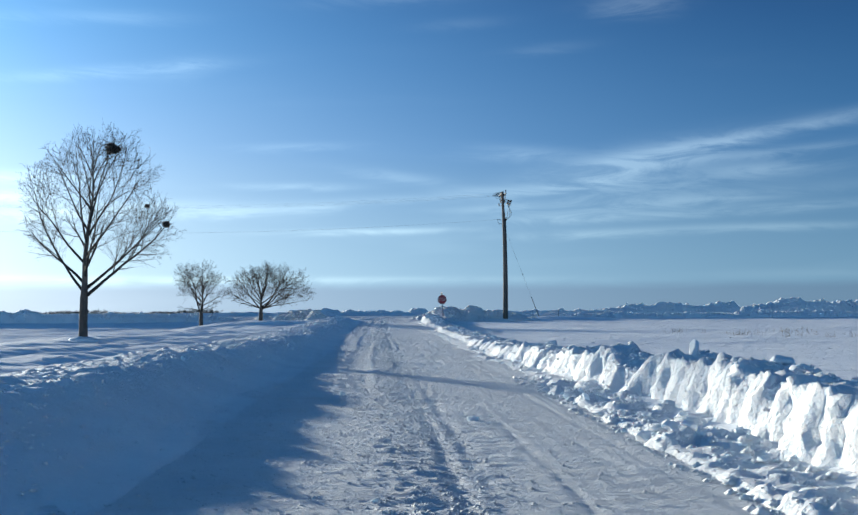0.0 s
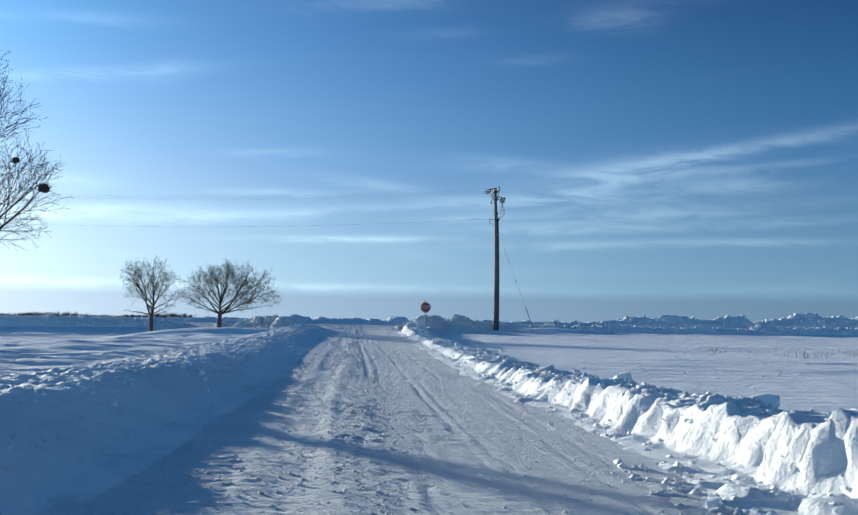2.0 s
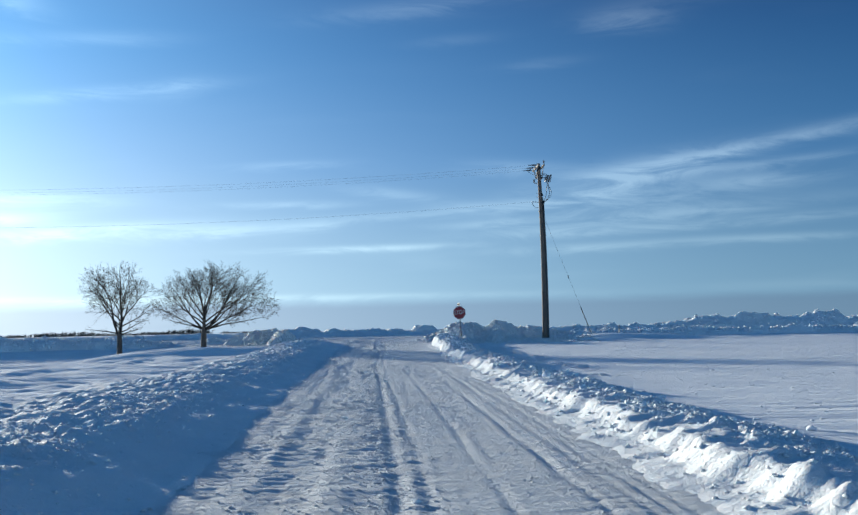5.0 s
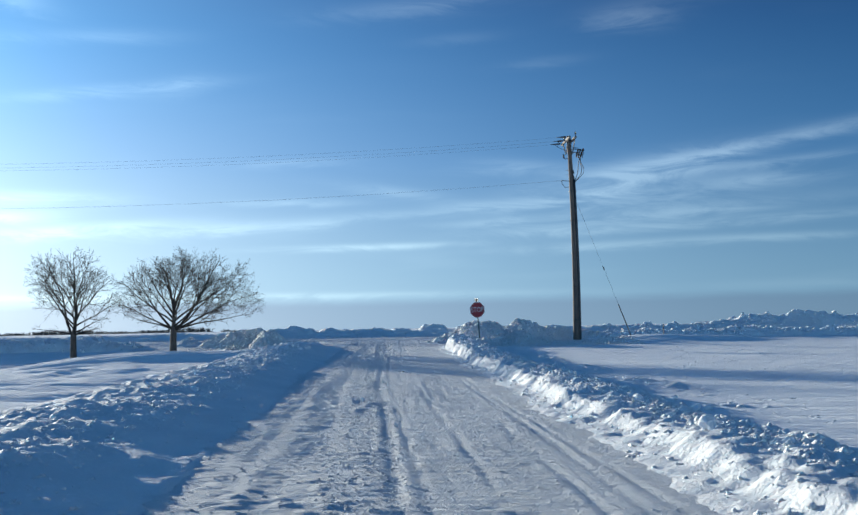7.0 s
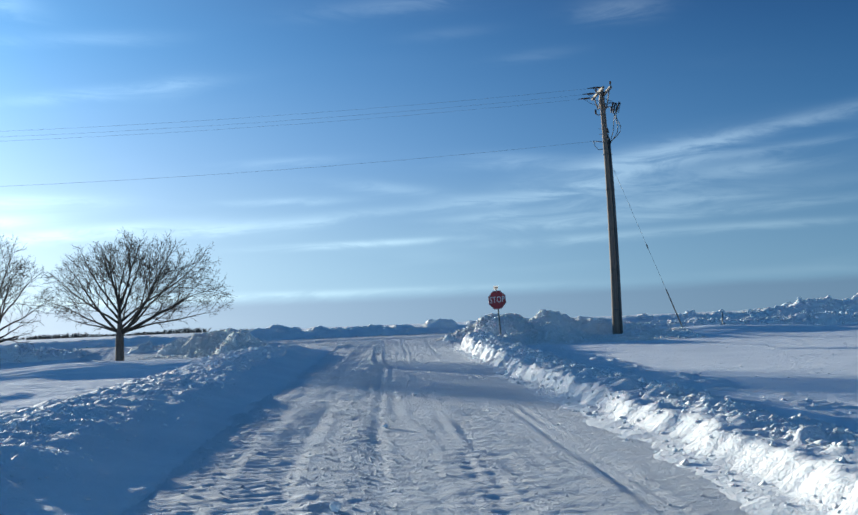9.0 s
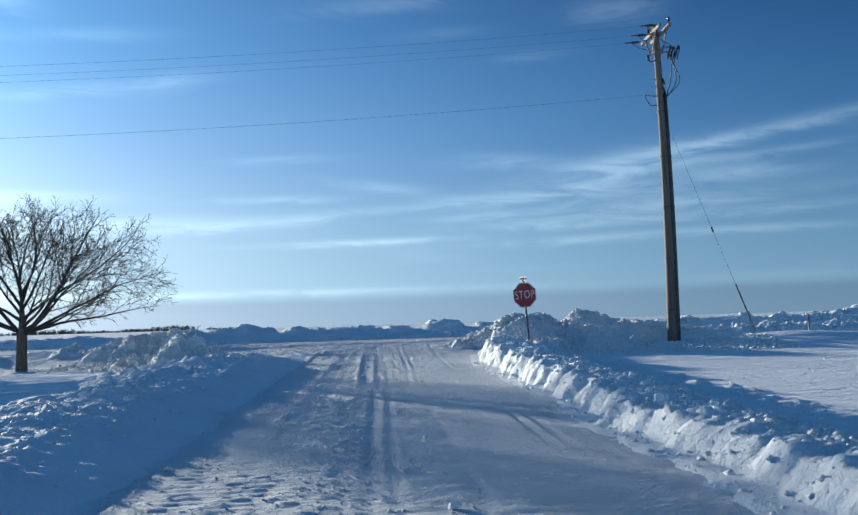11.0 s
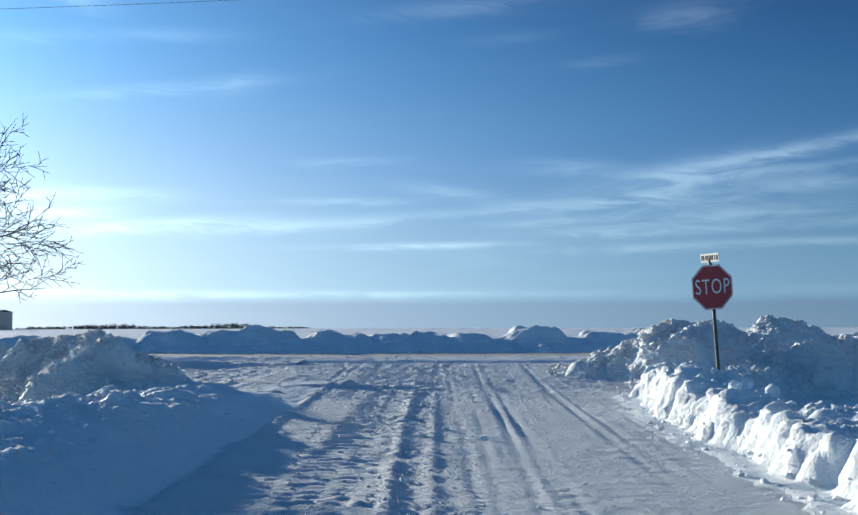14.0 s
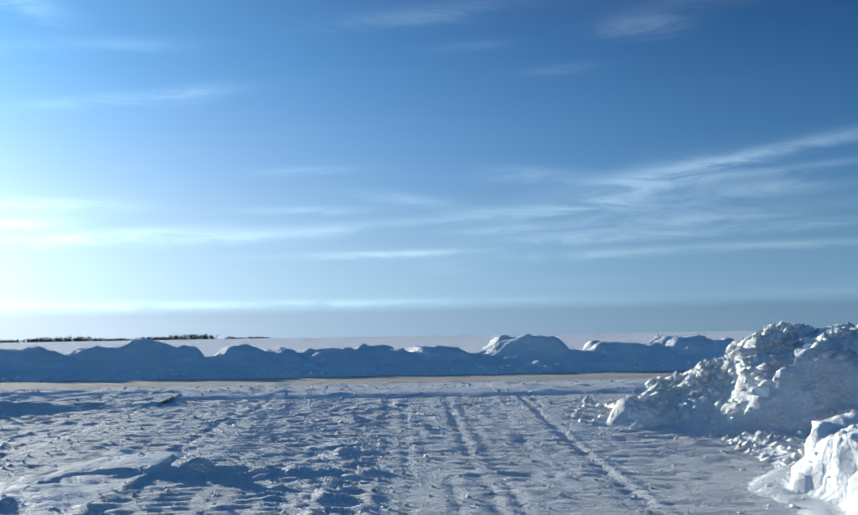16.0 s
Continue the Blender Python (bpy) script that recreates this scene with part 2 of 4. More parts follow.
def thin_plastic(name, colour):
    """A thin sign blade that lets some light through from behind."""
    m, k, b = material(name)
    b.inputs["Base Color"].default_value, b.inputs["Roughness"].default_value, b.inputs["Specular IOR Level"].default_value = colour, 0.9, 0.05
    t = k.n("ShaderNodeBsdfTranslucent")
    t.inputs[0].default_value = colour
    mix = k.n("ShaderNodeMixShader")
    mix.inputs[0].default_value = 0.4
    k.put(mix.inputs[1], b.outputs[0])
    k.put(mix.inputs[2], t.outputs[0])
    out = [n for n in m.node_tree.nodes if n.type == "OUTPUT_MATERIAL"][0]
    k.put(out.inputs[0], mix.outputs[0])
    return m


BLADE_WHITE = thin_plastic("thin_white_blade", (0.78, 0.78, 0.77, 1))
POST_GREEN = simple("green_painted_steel", (0.16, 0.19, 0.17, 1), (0.09, 0.11, 0.10, 1), (9, 9, 4), 0.55)
SHED_WALL = simple("grey_metal_siding", (0.50, 0.45, 0.40, 1), (0.42, 0.38, 0.34, 1), (1.2, 1.2, 0.2), 0.6)
SHED_ROOF = simple("snowy_metal_roof", (0.45, 0.46, 0.48, 1), (0.36, 0.37, 0.39, 1), (0.4, 0.4, 0.4), 0.6)
STUBBLE = simple("dry_straw_stalks", (0.42, 0.33, 0.22, 1), (0.26, 0.19, 0.12, 1), (20, 20, 4), 0.9)
FAR_WOOD = simple("far_bare_trees", (0.13, 0.12, 0.11, 1), (0.07, 0.065, 0.06, 1), (0.2, 0.2, 0.4), 0.95)
WIRE = simple("weathered_aluminium_wire", (0.22, 0.23, 0.24, 1), (0.16, 0.17, 0.18, 1), (4, 4, 4), 0.7)
GUARD_YELLOW = simple("weathered_guy_guard", (0.17, 0.16, 0.15, 1), (0.11, 0.10, 0.095, 1), (8, 8, 8), 0.7)


# ---- mesh helpers ----
def mesh_of(name, verts, faces, mat, smooth=True):
    me = bpy.data.meshes.new(name)
    me.from_pydata(verts, [], faces)
    me.materials.append(mat)
    if smooth:
        me.polygons.foreach_set("use_smooth", [True] * len(me.polygons))
    me.update()
    return me


def sheet(name, X, Y, Z, mat):
    """A quad sheet from 2D arrays of places."""
    r, c = X.shape
    me = bpy.data.meshes.new(name)
    me.vertices.add(r * c)
    me.vertices.foreach_set("co", np.stack([X, Y, Z], -1).astype(np.float32).ravel())
    i = np.arange(r * c).reshape(r, c)
    q = np.stack([i[:-1, :-1], i[:-1, 1:], i[1:, 1:], i[1:, :-1]], -1).reshape(-1, 4)
    me.loops.add(q.size)
    me.loops.foreach_set("vertex_index", q.ravel().astype(np.int32))
    me.polygons.add(len(q))
    me.polygons.foreach_set("loop_start", np.arange(0, q.size, 4, dtype=np.int32))
    me.polygons.foreach_set("loop_total", np.full(len(q), 4, dtype=np.int32))
    me.polygons.foreach_set("use_smooth", np.ones(len(q), dtype=bool))
    me.materials.append(mat)
    me.update(calc_edges=True)
    me.validate()
    return new(name, me)


def part(name, bm, mat, parent, label=""):
    me = bpy.data.meshes.new(name)
    bm.to_mesh(me)
    bm.free()
    me.materials.append(mat)
    ob = new(name, me)
    ob.parent = parent
    if label:
        tagged(ob, label)
    return ob


def hash2(i, j, seed):
    h = (i.astype(np.int64) * 374761393 + j.astype(np.int64) * 668265263 + seed * 974711) & 0xFFFFFFFF
    h = ((h ^ (h >> 13)) * 1274126177) & 0xFFFFFFFF
    h = ((h ^ (h >> 16)) * 2246822519) & 0xFFFFFFFF
    return ((h ^ (h >> 15)) & 0xFFFFFF) / float(0xFFFFFF)


def value(x, y, seed):
    i, j = np.floor(x), np.floor(y)
    u, v = x - i, y - j
    u, v = u * u * u * (u * (6 * u - 15) + 10), v * v * v * (v * (6 * v - 15) + 10)
    a, b, c, d = hash2(i, j, seed), hash2(i + 1, j, seed), hash2(i, j + 1, seed), hash2(i + 1, j + 1, seed)
    return (a + (b - a) * u) * (1 - v) + (c + (d - c) * u) * v


def fbm(x, y, seed, octaves=4, gain=0.5):
    """Fractal noise about 0, from -1 to 1."""
    out, amp, norm = 0.0, 1.0, 0.0
    for o in range(octaves):
        out = out + amp * (2 * value(x * 1.0, y * 1.0, seed + 17 * o) - 1)
        norm += amp
        amp *= gain
        x, y = 1.93 * x + 0.6 * y, 1.93 * y - 0.6 * x
    return out / norm


def clods(x, y, cell, density, seed, size=0.75):
    """Heights of lumps strewn at random: domes with a flat side, one in a cell at most; 1 is a cell's width."""
    gx, gy = x / cell, y / cell
    i0, j0 = np.floor(gx), np.floor(gy)
    best = np.zeros_like(gx)
    for di in (-1, 0, 1):
        for dj in (-1, 0, 1):
            i, j = i0 + di, j0 + dj
            here = hash2(i, j, seed) < density
            cx, cy = i + hash2(i, j, seed + 1), j + hash2(i, j, seed + 2)
            r = size * (0.3 + 0.7 * hash2(i, j, seed + 3) ** 2)
            turn = 6.28 * hash2(i, j, seed + 4)
            dx, dy = gx - cx, gy - cy
            a, b = dx * np.cos(turn) + dy * np.sin(turn), dy * np.cos(turn) - dx * np.sin(turn)
            d = np.maximum(np.abs(a) * 1.1, np.sqrt(a * a * 0.6 + b * b * 1.5)) / r
            best = np.maximum(best, np.where(here, r * np.sqrt(np.clip(1 - d ** 4, 0, 1)) * (0.7 + 0.45 * a / r), 0))
    return best * cell


def step(x, a, b):
    t = np.clip((x - a) / (b - a), 0, 1)
    return t * t * (3 - 2 * t)


def knots(y, *pairs):
    return np.interp(y, [p[0] for p in pairs], [p[1] for p in pairs])


def hump(x, y, cx, cy, rx, ry, h, power=2.0):
    d = ((x - cx) / rx) ** 2 + ((y - cy) / ry) ** 2
    return h * np.exp(-(d ** (power / 2)))


# ---- the lie of the land ----
def road_level(y):
    return knots(y, (-60, -0.6), (0, 0.0), (80, 0.87), (90, 1.1), (97, 1.36), (101, 1.42), (104.5, 1.4), (110, 1.15), (130, 0.9), (4000, 0.9))


def left_crest(y):
    return knots(y, (-30, -3.3), (17, -3.2), (31, -3.0), (43, -3.3), (52, -3.4), (58, -3.6), (72, -3.65), (81, -3.75), (85, -3.6))


def left_rise(y):
    return knots(y, (-30, 0.4), (6, 0.43), (11, 0.49), (17, 0.5), (31, 0.34), (43, 0.28), (52, 0.32), (60, 0.34), (70, 0.34), (76, 0.37), (82, 0.36), (86.3, 0.2), (88.3, 0))


def right_foot(y):
    return knots(y, (-30, 3.6), (15, 3.55), (22, 3.1), (28, 2.8), (45, 2.6), (75, 2.6), (86.5, 2.65), (88.5, 3.1), (90.5, 3.9), (93, 4.6))


def right_rise(y):
    return knots(y, (-30, 0.68), (14, 0.58), (21, 0.44), (27, 0.32), (35, 0.23), (47, 0.2), (60, 0.24), (75, 0.34), (86, 0.5), (88.5, 0.42), (90.5, 0.1), (93, 0.0))


def land(x, y):
    """The broad snow surface without its small relief."""
    r = road_level(y)
    left = knots(y, (-60, 0.1), (0, 0.38), (17, 0.52), (33, 0.62), (52, 0.66), (70, 0.66), (77, 0.70), (86, 0.82), (91, 1.06), (95, 1.25), (98, 1.34), (104, 1.36), (110, 1.1), (130, 0.9), (4000, 0.9))
    left = left - np.clip((-x - 10) * 0.07, 0, 0.4) * (1 - step(y, 90, 98))
    right = knots(y, (-60, 0.0), (0, 0.2), (25, 0.26), (40, 0.36), (64, 0.5), (80, 0.7), (90, 0.98), (97, 1.2), (104, 1.36), (110, 1.15), (130, 0.9), (4000, 0.9))
    z = np.where(x < 0, r + (left - r) * step(-x, 2.9, 5.2), r + (right - r) * step(x, 3.2, 6.0))
    z = z + hump(x, y, 13.6, 90.6, 2.7, 2.4, 0.36) + hump(x, y, 17.5, 90.5, 2.0, 1.2, 0.2)
    # a drift across the field short of the trees, and land that rises slowly beyond the highway
    z = z + 0.32 * step(y + 0.06 * (x + 8), 75.4, 77.6) * (1 - step(y, 79, 86)) * step(-x, 4.0, 5.6) * (1 - step(-x, 12, 18))
    z = z + 4.4 * np.clip((y - 150) / 740, 0, 1)
    cross = step(y, 94.5, 98) * (1 - step(y, 104.5, 109))
    z = z + (1.4 - z) * cross
    return z + 0.35 * fbm(x / 160, y / 160, 5, 3) * step(np.hypot(x, y - 60), 120, 500)


def field_relief(x, y):
    """Wind-carved ripples and drifts."""
    warp = 0.8 * fbm(x / 9, y / 9, 71, 2)
    rip = fbm(x / 8 + 0.12 * y, y / 0.8 + warp, 72, 4, 0.62)
    ridge = 0.09 * (1 - np.abs(rip) * 2.2) * (0.35 + 0.65 * step(fbm(x / 14, y / 10, 73, 2), -0.3, 0.4))
    drift = 0.11 * fbm(x / 11 + 0.2 * y, y / 3.2, 74, 3)
    scour = fbm((0.95 * x - 0.3 * y) / 1.5 + 0.5 * warp, (0.3 * x + 0.95 * y) / 15, 75, 2, 0.5)
    ridge = ridge + 0.12 * (0.5 - np.abs(scour) * 1.7) * step(-x, 4.2, 5.6) * (1 - step(-x, 9, 14)) * (1 - step(y, 70, 76))
    return (np.where(x < 0, 1.0, 2.7) * ridge + np.where(x < 0, 1.0, 0.35) * drift) * np.where(x < 0, 1.15, 0.13) * step(np.abs(x), 3.6, 6.0) * (1 - 0.85 * np.maximum(step(y, 94, 98), step(y, 85.5, 89) * step(-x, -14, -9) * (x < 0)))


def spread(a, b, fine, far, growth=1.07):
    """Even steps from a to b, then growing ones out to far on both sides."""
    mid = list(np.arange(a, b, fine))
    out, d, p = [], fine, b
    while p < far:
        out.append(p)
        d *= growth
        p += d
    low, d, p = [], fine, a
    while p > -far:
        d *= growth
        p -= d
        low.append(p)
    return np.array(low[::-1] + mid + out + [far])


xs = spread(-13.0, 13.0, 0.33, 4200, 1.065)
ys = spread(2.0, 112.0, 0.105, 4200, 1.1)
X, Y = np.meshgrid(xs, ys)
Z = land(X, Y) + field_relief(X, Y) * (1 - step(np.hypot(X, Y - 50), 90, 260))
Z -= 0.12 * step(-np.abs(X), -3.6, -3.2) * (1 - step(Y, 96, 99))
Z -= 0.10 * step(Y, 95, 96.5) * (1 - step(Y, 105, 106)) * step(-np.abs(X), -45, -44)
ground = sheet("ground", X, Y, Z, SNOW_FIELD)
tagged(ground, "wide flat field of wind-rippled white snow", "snow field", kind="structure")

# the driven road, with ruts, tread prints and crumbs
xs, ys = np.arange(-3.9, 3.91, 0.048), np.concatenate([np.arange(-14, 4, 0.3), np.arange(4, 98.6, 0.053)])
X, Y = np.meshgrid(xs, ys)
Z = road_level(Y) - 0.03 * (X + 0.3) * (1 - step(Y, 89, 96))


def rut(x, at, width, depth, shoulder=0.5):
    d = np.abs(x - at) / width
    return -depth * np.exp(-(d ** 4)) + shoulder * depth * np.exp(-(((d - 1.35) / 0.35) ** 2))


sway = 0.05 * fbm(Y / 21, Y * 0 + 3, 31, 2) + 0.0157 * np.clip(Y - 31, -31, 25)
for n, (at, width, depth) in enumerate(((-1.82, 0.05, 0.010), (-1.66, 0.05, 0.010), (-0.72, 0.22, 0.010), (0.12, 0.07, 0.009), (0.36, 0.05, 0.006), (0.92, 0.05, 0.006), (1.1, 0.05, 0.005), (1.55, 0.05, 0.004), (2.0, 0.06, 0.008), (2.15, 0.05, 0.007))):
    own = 0.06 * fbm(Y / 13, Y * 0 + 7 * n, 131 + n, 2)
    seen = step(fbm(X / 2.0, Y / 7, 231 + n, 3), -0.35, 0.25)
    Z += rut(X + sway + own, at, width, depth) * seen
for cx, y0, y1, bend in ((2.6, 6, 30, 0.035), (1.9, 30, 52, 0.02)):
    arc = cx - bend * (Y - y0) * (1 - (Y - y0) / (2.2 * (y1 - y0)))
    Z += (rut(X, arc, 0.06, 0.006) + rut(X, arc - 0.3, 0.05, 0.005)) * step(Y, y0, y0 + 3) * (1 - step(Y, y1 - 4, y1))
mid = np.exp(-(((X + sway + 0.22) / 0.3) ** 2))
Z += 0.008 * mid * (0.6 + 0.9 * fbm(X * 3, Y * 2, 33, 3))
tread = np.exp(-(((X + sway + 0.75) / 0.22) ** 4)) + np.exp(-(((X + sway + 1.25) / 0.16) ** 4))
Z += 0.006 * tread * np.sin(2 * np.pi * (Y + 0.35 * np.abs(X + 0.75)) / 0.2) * step(fbm(X * 0 + 3, Y / 6, 34, 2), -0.25, 0.25)
worn = 0.45 + 0.55 * step(fbm(X / 0.9, Y / 4.5, 39, 3), -0.25, 0.3)
Z += (0.013 * worn * fbm(X / 0.18, Y / 0.1, 35, 3, 0.65) + 0.004 * fbm(X / 1.8, Y / 1.0, 36, 3) + 0.004 * fbm(X / 0.1, Y / 2.6, 42, 3, 0.6)) * (1 - 0.3 * step(X, 0.7, 1.4))
crumb = 0.2 + 1.1 * mid + 0.6 * step(-X, 0.3, 1.2)
patchy = step(fbm(X / 1.1, Y / 1.9, 38, 3), -0.3, 0.4) * (1 - 0.75 * step(X, 0.8, 1.5))
Z += clods(X, Y, 0.12, 0.55, 137) * 0.3 * crumb * patchy
# loose windrows where the side road meets the highway
old = step(Y, 74, 78) * (1 - step(Y, 88.3, 88.8))
lump = 0.75 + 0.6 * fbm(X / 0.14, Y / 0.22, 141, 3)
for n, (at, width, h) in enumerate(((-2.7, 0.07, 0.042), (-2.1, 0.06, 0.024), (-0.62, 0.06, 0.028), (-0.3, 0.05, 0.018))):
    off = at + 0.06 * fbm(Y / 4, Y * 0 + n, 142, 2)
    Z += h * np.exp(-(((X - off) / width) ** 2)) * lump * old
Z += 0.008 * np.exp(-(((X + 1.13) / 0.28) ** 4)) * np.sin(2 * np.pi * (Y + 0.5 * np.abs(X + 1.13)) / 0.2) * old
for at in (0.22, 0.5, 0.66, 2.2, 2.4):
    Z += rut(X, at + 0.012 * (Y - 82), 0.045, 0.006) * old * step(fbm(X, Y / 2, 143, 2), -0.4, 0.2)
for cx, cy, rx, ry, h in ((-1.5, 88.75, 0.9, 0.12, 0.03), (-1.9, 88.7, 0.4, 0.14, 0.04), (-0.9, 88.85, 0.35, 0.14, 0.04)):
    Z += hump(X, Y, cx, cy, rx, ry, h) * (0.8 + 0.7 * fbm(X / 0.2, Y / 0.2, 40, 3)) + clods(X, Y, 0.16, 0.7, 41) * hump(X, Y, cx, cy, rx * 1.3, ry * 1.6, 0.45)
Z += step(Y, 86, 91) * (0.010 * fbm(X / 0.3, Y / 0.14, 45, 4, 0.65) + 0.2 * clods(X, Y, 0.13, 0.4, 46) * step(fbm(X / 1.2, Y / 0.8, 47, 3), -0.3, 0.4))
Z -= 0.18 * step(np.abs(X), 3.5, 3.9)
road = sheet("road", X, Y, Z, SNOW_ROAD)
tagged(road, "snow-packed rural road with tyre ruts and crumbs", "road", kind="structure")

# the highway that crosses at the end
xs = np.concatenate([np.arange(-60, -14, 0.4), np.arange(-14, 16, 0.11), np.arange(16, 60.1, 0.4)])
X, Y = np.meshgrid(xs, np.arange(95.0, 107.01, 0.1))
Z = land(X, Y) + 0.01 + 0.015 * fbm(X / 3, Y / 0.8, 51, 3) - 0.12 * (step(-Y, -96.2, -95) + step(Y, 106, 107)) - 0.12 * step(np.abs(X), 58, 60)
Z += (0.010 * fbm(X / 0.4, Y / 0.2, 52, 4, 0.65) + 0.2 * clods(X, Y, 0.18, 0.4, 53)) * (1 - step(Y, 98.6, 99.6))
for cx, cy, rx, ry, h in ((-7, 97.0, 3.0, 0.4, 0.05), (-10, 96.6, 3.0, 0.3, 0.04)):
    Z += hump(X, Y, cx, cy, rx, ry, h) * (1 + 0.8 * fbm(X / 0.6, Y / 0.4, 54, 3))
highway = sheet("road_2", X, Y, Z, SNOW_SANDED)
tagged(highway, "sanded brown-grey highway with thin packed snow", "road", kind="structure")


def rough_snow(x, y, seed, lump=0.36, power=1.0):
    """Broken, shovelled relief: lumps of three sizes, gullies and grain."""
    z = 0.13 * fbm(x / 1.3, y / 1.0, seed, 4, 0.55)
    z = z + 0.55 * clods(x, y, lump, 0.55, seed + 1) + 0.5 * clods(x + 3, y, lump * 0.5, 0.6, seed + 2) + 0.4 * clods(x, y + 5, lump * 1.9, 0.25, seed + 3)
    z = z + 0.45 * clods(x + 1, y + 2, lump * 0.3, 0.7, seed + 7)
    return power * (z + 0.02 * fbm(x / 0.12, y / 0.12, seed + 4, 3) + 0.06 * (0.5 - np.abs(fbm(x / 0.5, y / 0.5, seed + 6, 4, 0.6))))


# ploughed bank on the sunny side of the road
ys = np.concatenate([np.arange(-12, 5, 0.25), np.arange(5, 93, 0.06)])
u = np.linspace(0, 1, 110) ** 1.15
foot = right_foot(ys) - 1.15
X = foot[:, None] + u[None, :] * (6.6 - foot)[:, None]
Y = np.repeat(ys[:, None], len(u), 1)
wob = 0.16 * fbm(Y / 1.1, Y * 0, 61, 3) + 0.12 * fbm(Y / 0.4, Y * 0 + 9, 62, 2)
f = right_foot(Y) + wob + 0.14 * fbm(Y / 3.1, Y * 0 + 5, 66, 2)
rise = right_rise(Y) * (1 + 0.22 * fbm(Y / 1.6, Y * 0 + 4, 63, 3) + 0.2 * fbm(Y / 0.3, X / 0.6, 67, 3, 0.6))
mild = step(Y, 26, 36) * (1 - step(Y, 58, 70))
face = (1 - 0.18 * mild) * step(X, f - 0.02, f + 0.3) + 0.18 * mild * step(X, f - 0.3, f + 0.1)
back = step(X, f + 0.75, f + 2.3)
base = np.minimum(land(X, Y), road_level(Y) - 0.03 * X) + field_relief(X, Y) * step(X, 4.2, 5.8)
Z = base + (rise + (road_level(Y) - 0.03 * X - base)) * face * (1 - back)
Z += rough_snow(X, Y, 64, 0.3, 0.72) * (0.12 + 0.88 * face * (1 - 0.4 * (1 - step(X, f + 0.35, f + 0.6)) * step(Y, 26, 38) * (1 - step(Y, 60, 72)))) * (1 - 0.35 * back) * (0.6 + 0.4 * right_rise(Y) / 0.5)
apron = (1 - 0.55 * step(Y, 14, 22) - 0.35 * step(Y, 40, 60)) * step(X, f - knots(Y, (14, 1.35), (24, 0.5)), f - knots(Y, (14, 0.9), (24, 0.1))) * (1 - face)
Z += apron * (0.4 * clods(X, Y, 0.45, 0.6, 65) + 0.3 * clods(X, Y, 0.22, 0.5, 66) + 0.03)
onface = step(X, f - 0.1, f + 0.1) * (1 - step(X, f + 0.55, f + 1.0)) * np.clip(rise / 0.45, 0.3, 1.2) * (1 - 0.25 * step(Y, 28, 40) * (1 - step(Y, 60, 72)))
S = X * 1.6 + 0.5 * Z
lumps = 0.07 * fbm(Y / 0.2, S / 0.9, 168, 3, 0.6) + 0.45 * clods(Y, S, 0.19, 0.7, 161) + 0.5 * clods(Y + 3, S, 0.12, 0.75, 162) + 0.2 * clods(Y, S + 7, 0.42, 0.4, 163) + 0.06 * fbm(Y / 0.3, S / 0.5, 167, 4, 0.65)
X = X - (0.85 + 0.35 * step(Y, 58, 70)) * lumps * onface
Z -= 0.05 * (1 - step(X, f - 0.5, f - 0.2)) * (1 - apron) + 0.1 * (1 - step(X, foot[:, None], foot[:, None] + 0.25)) + 0.2 * step(X, 6.1, 6.6)
bank_r = sheet("snow_bank", X, Y, Z, SNOW_BANK)
tagged(bank_r, "low sunlit bank of lumpy ploughed snow beside the road", "snow bank", "road banks")

# drifted bank on the shaded side
ys = np.concatenate([np.arange(-12, 5, 0.25), np.arange(5, 90, 0.065)])
u = np.linspace(0, 1, 96)
foot = left_crest(ys) + 1.75
X = foot[:, None] - u[None, :] * (foot + 6.9)[:, None]
Y = np.repeat(ys[:, None], len(u), 1)
c = left_crest(Y) + 0.08 * fbm(Y / 1.5, Y * 0 + 2, 81, 3)
rise = left_rise(Y) * (1 + 0.1 * fbm(Y / 2.2, Y * 0 + 4, 82, 3))
ledge = np.clip(0.85 * left_rise(Y) / 0.36, 0.2, 0.85) * (0.55 + 0.45 * step(Y, 24, 42))
face = 0.66 * step(-X, -(c + ledge + 0.8 + 0.12 * fbm(Y / 1.2, Y * 0 + 6, 85, 3)), -(c + ledge - 0.3)) + 0.34 * np.clip((c + ledge - X) / ledge, 0, 1)
back = step(-X, -(c - 0.5), -(c - 2.6))
top = road_level(Y) + rise
Z = road_level(Y) - 0.03 * X + (top - road_level(Y) + 0.03 * X) * face
Z = Z + (land(X, Y) + field_relief(X, Y) - 0.02 - Z) * back
crumbly = face * (1 - 0.85 * step(-X, -(c - 1.2), -(c - 2.4))) * (0.45 + 0.55 * step(-X, -(c + ledge + 0.2), -(c + ledge - 0.2)))
Z += (rough_snow(X, Y, 83, 0.15, 0.32) + 0.26 * clods(X, Y, 0.14, 0.6, 183) + 0.05 * fbm(X / 0.16, Y / 0.13, 184, 3, 0.6)) * crumbly + (0.07 * fbm(X / 0.6, Y / 0.5, 84, 4, 0.65) + 0.2 * clods(X, Y, 0.24, 0.4, 189)) * face * (1 - 0.9 * back)
Z += (0.45 * clods(X, Y, 0.26, 0.55, 186) + 0.3 * clods(X, Y, 0.13, 0.6, 188) + 0.06 * fbm(X / 0.7, Y / 0.6, 187, 3)) * step(Y, 70, 76) * crumbly
toe = step(-X, -(c + ledge + 1.3), -(c + ledge + 0.7)) * (1 - step(-X, -(c + ledge + 0.4), -(c + ledge)))
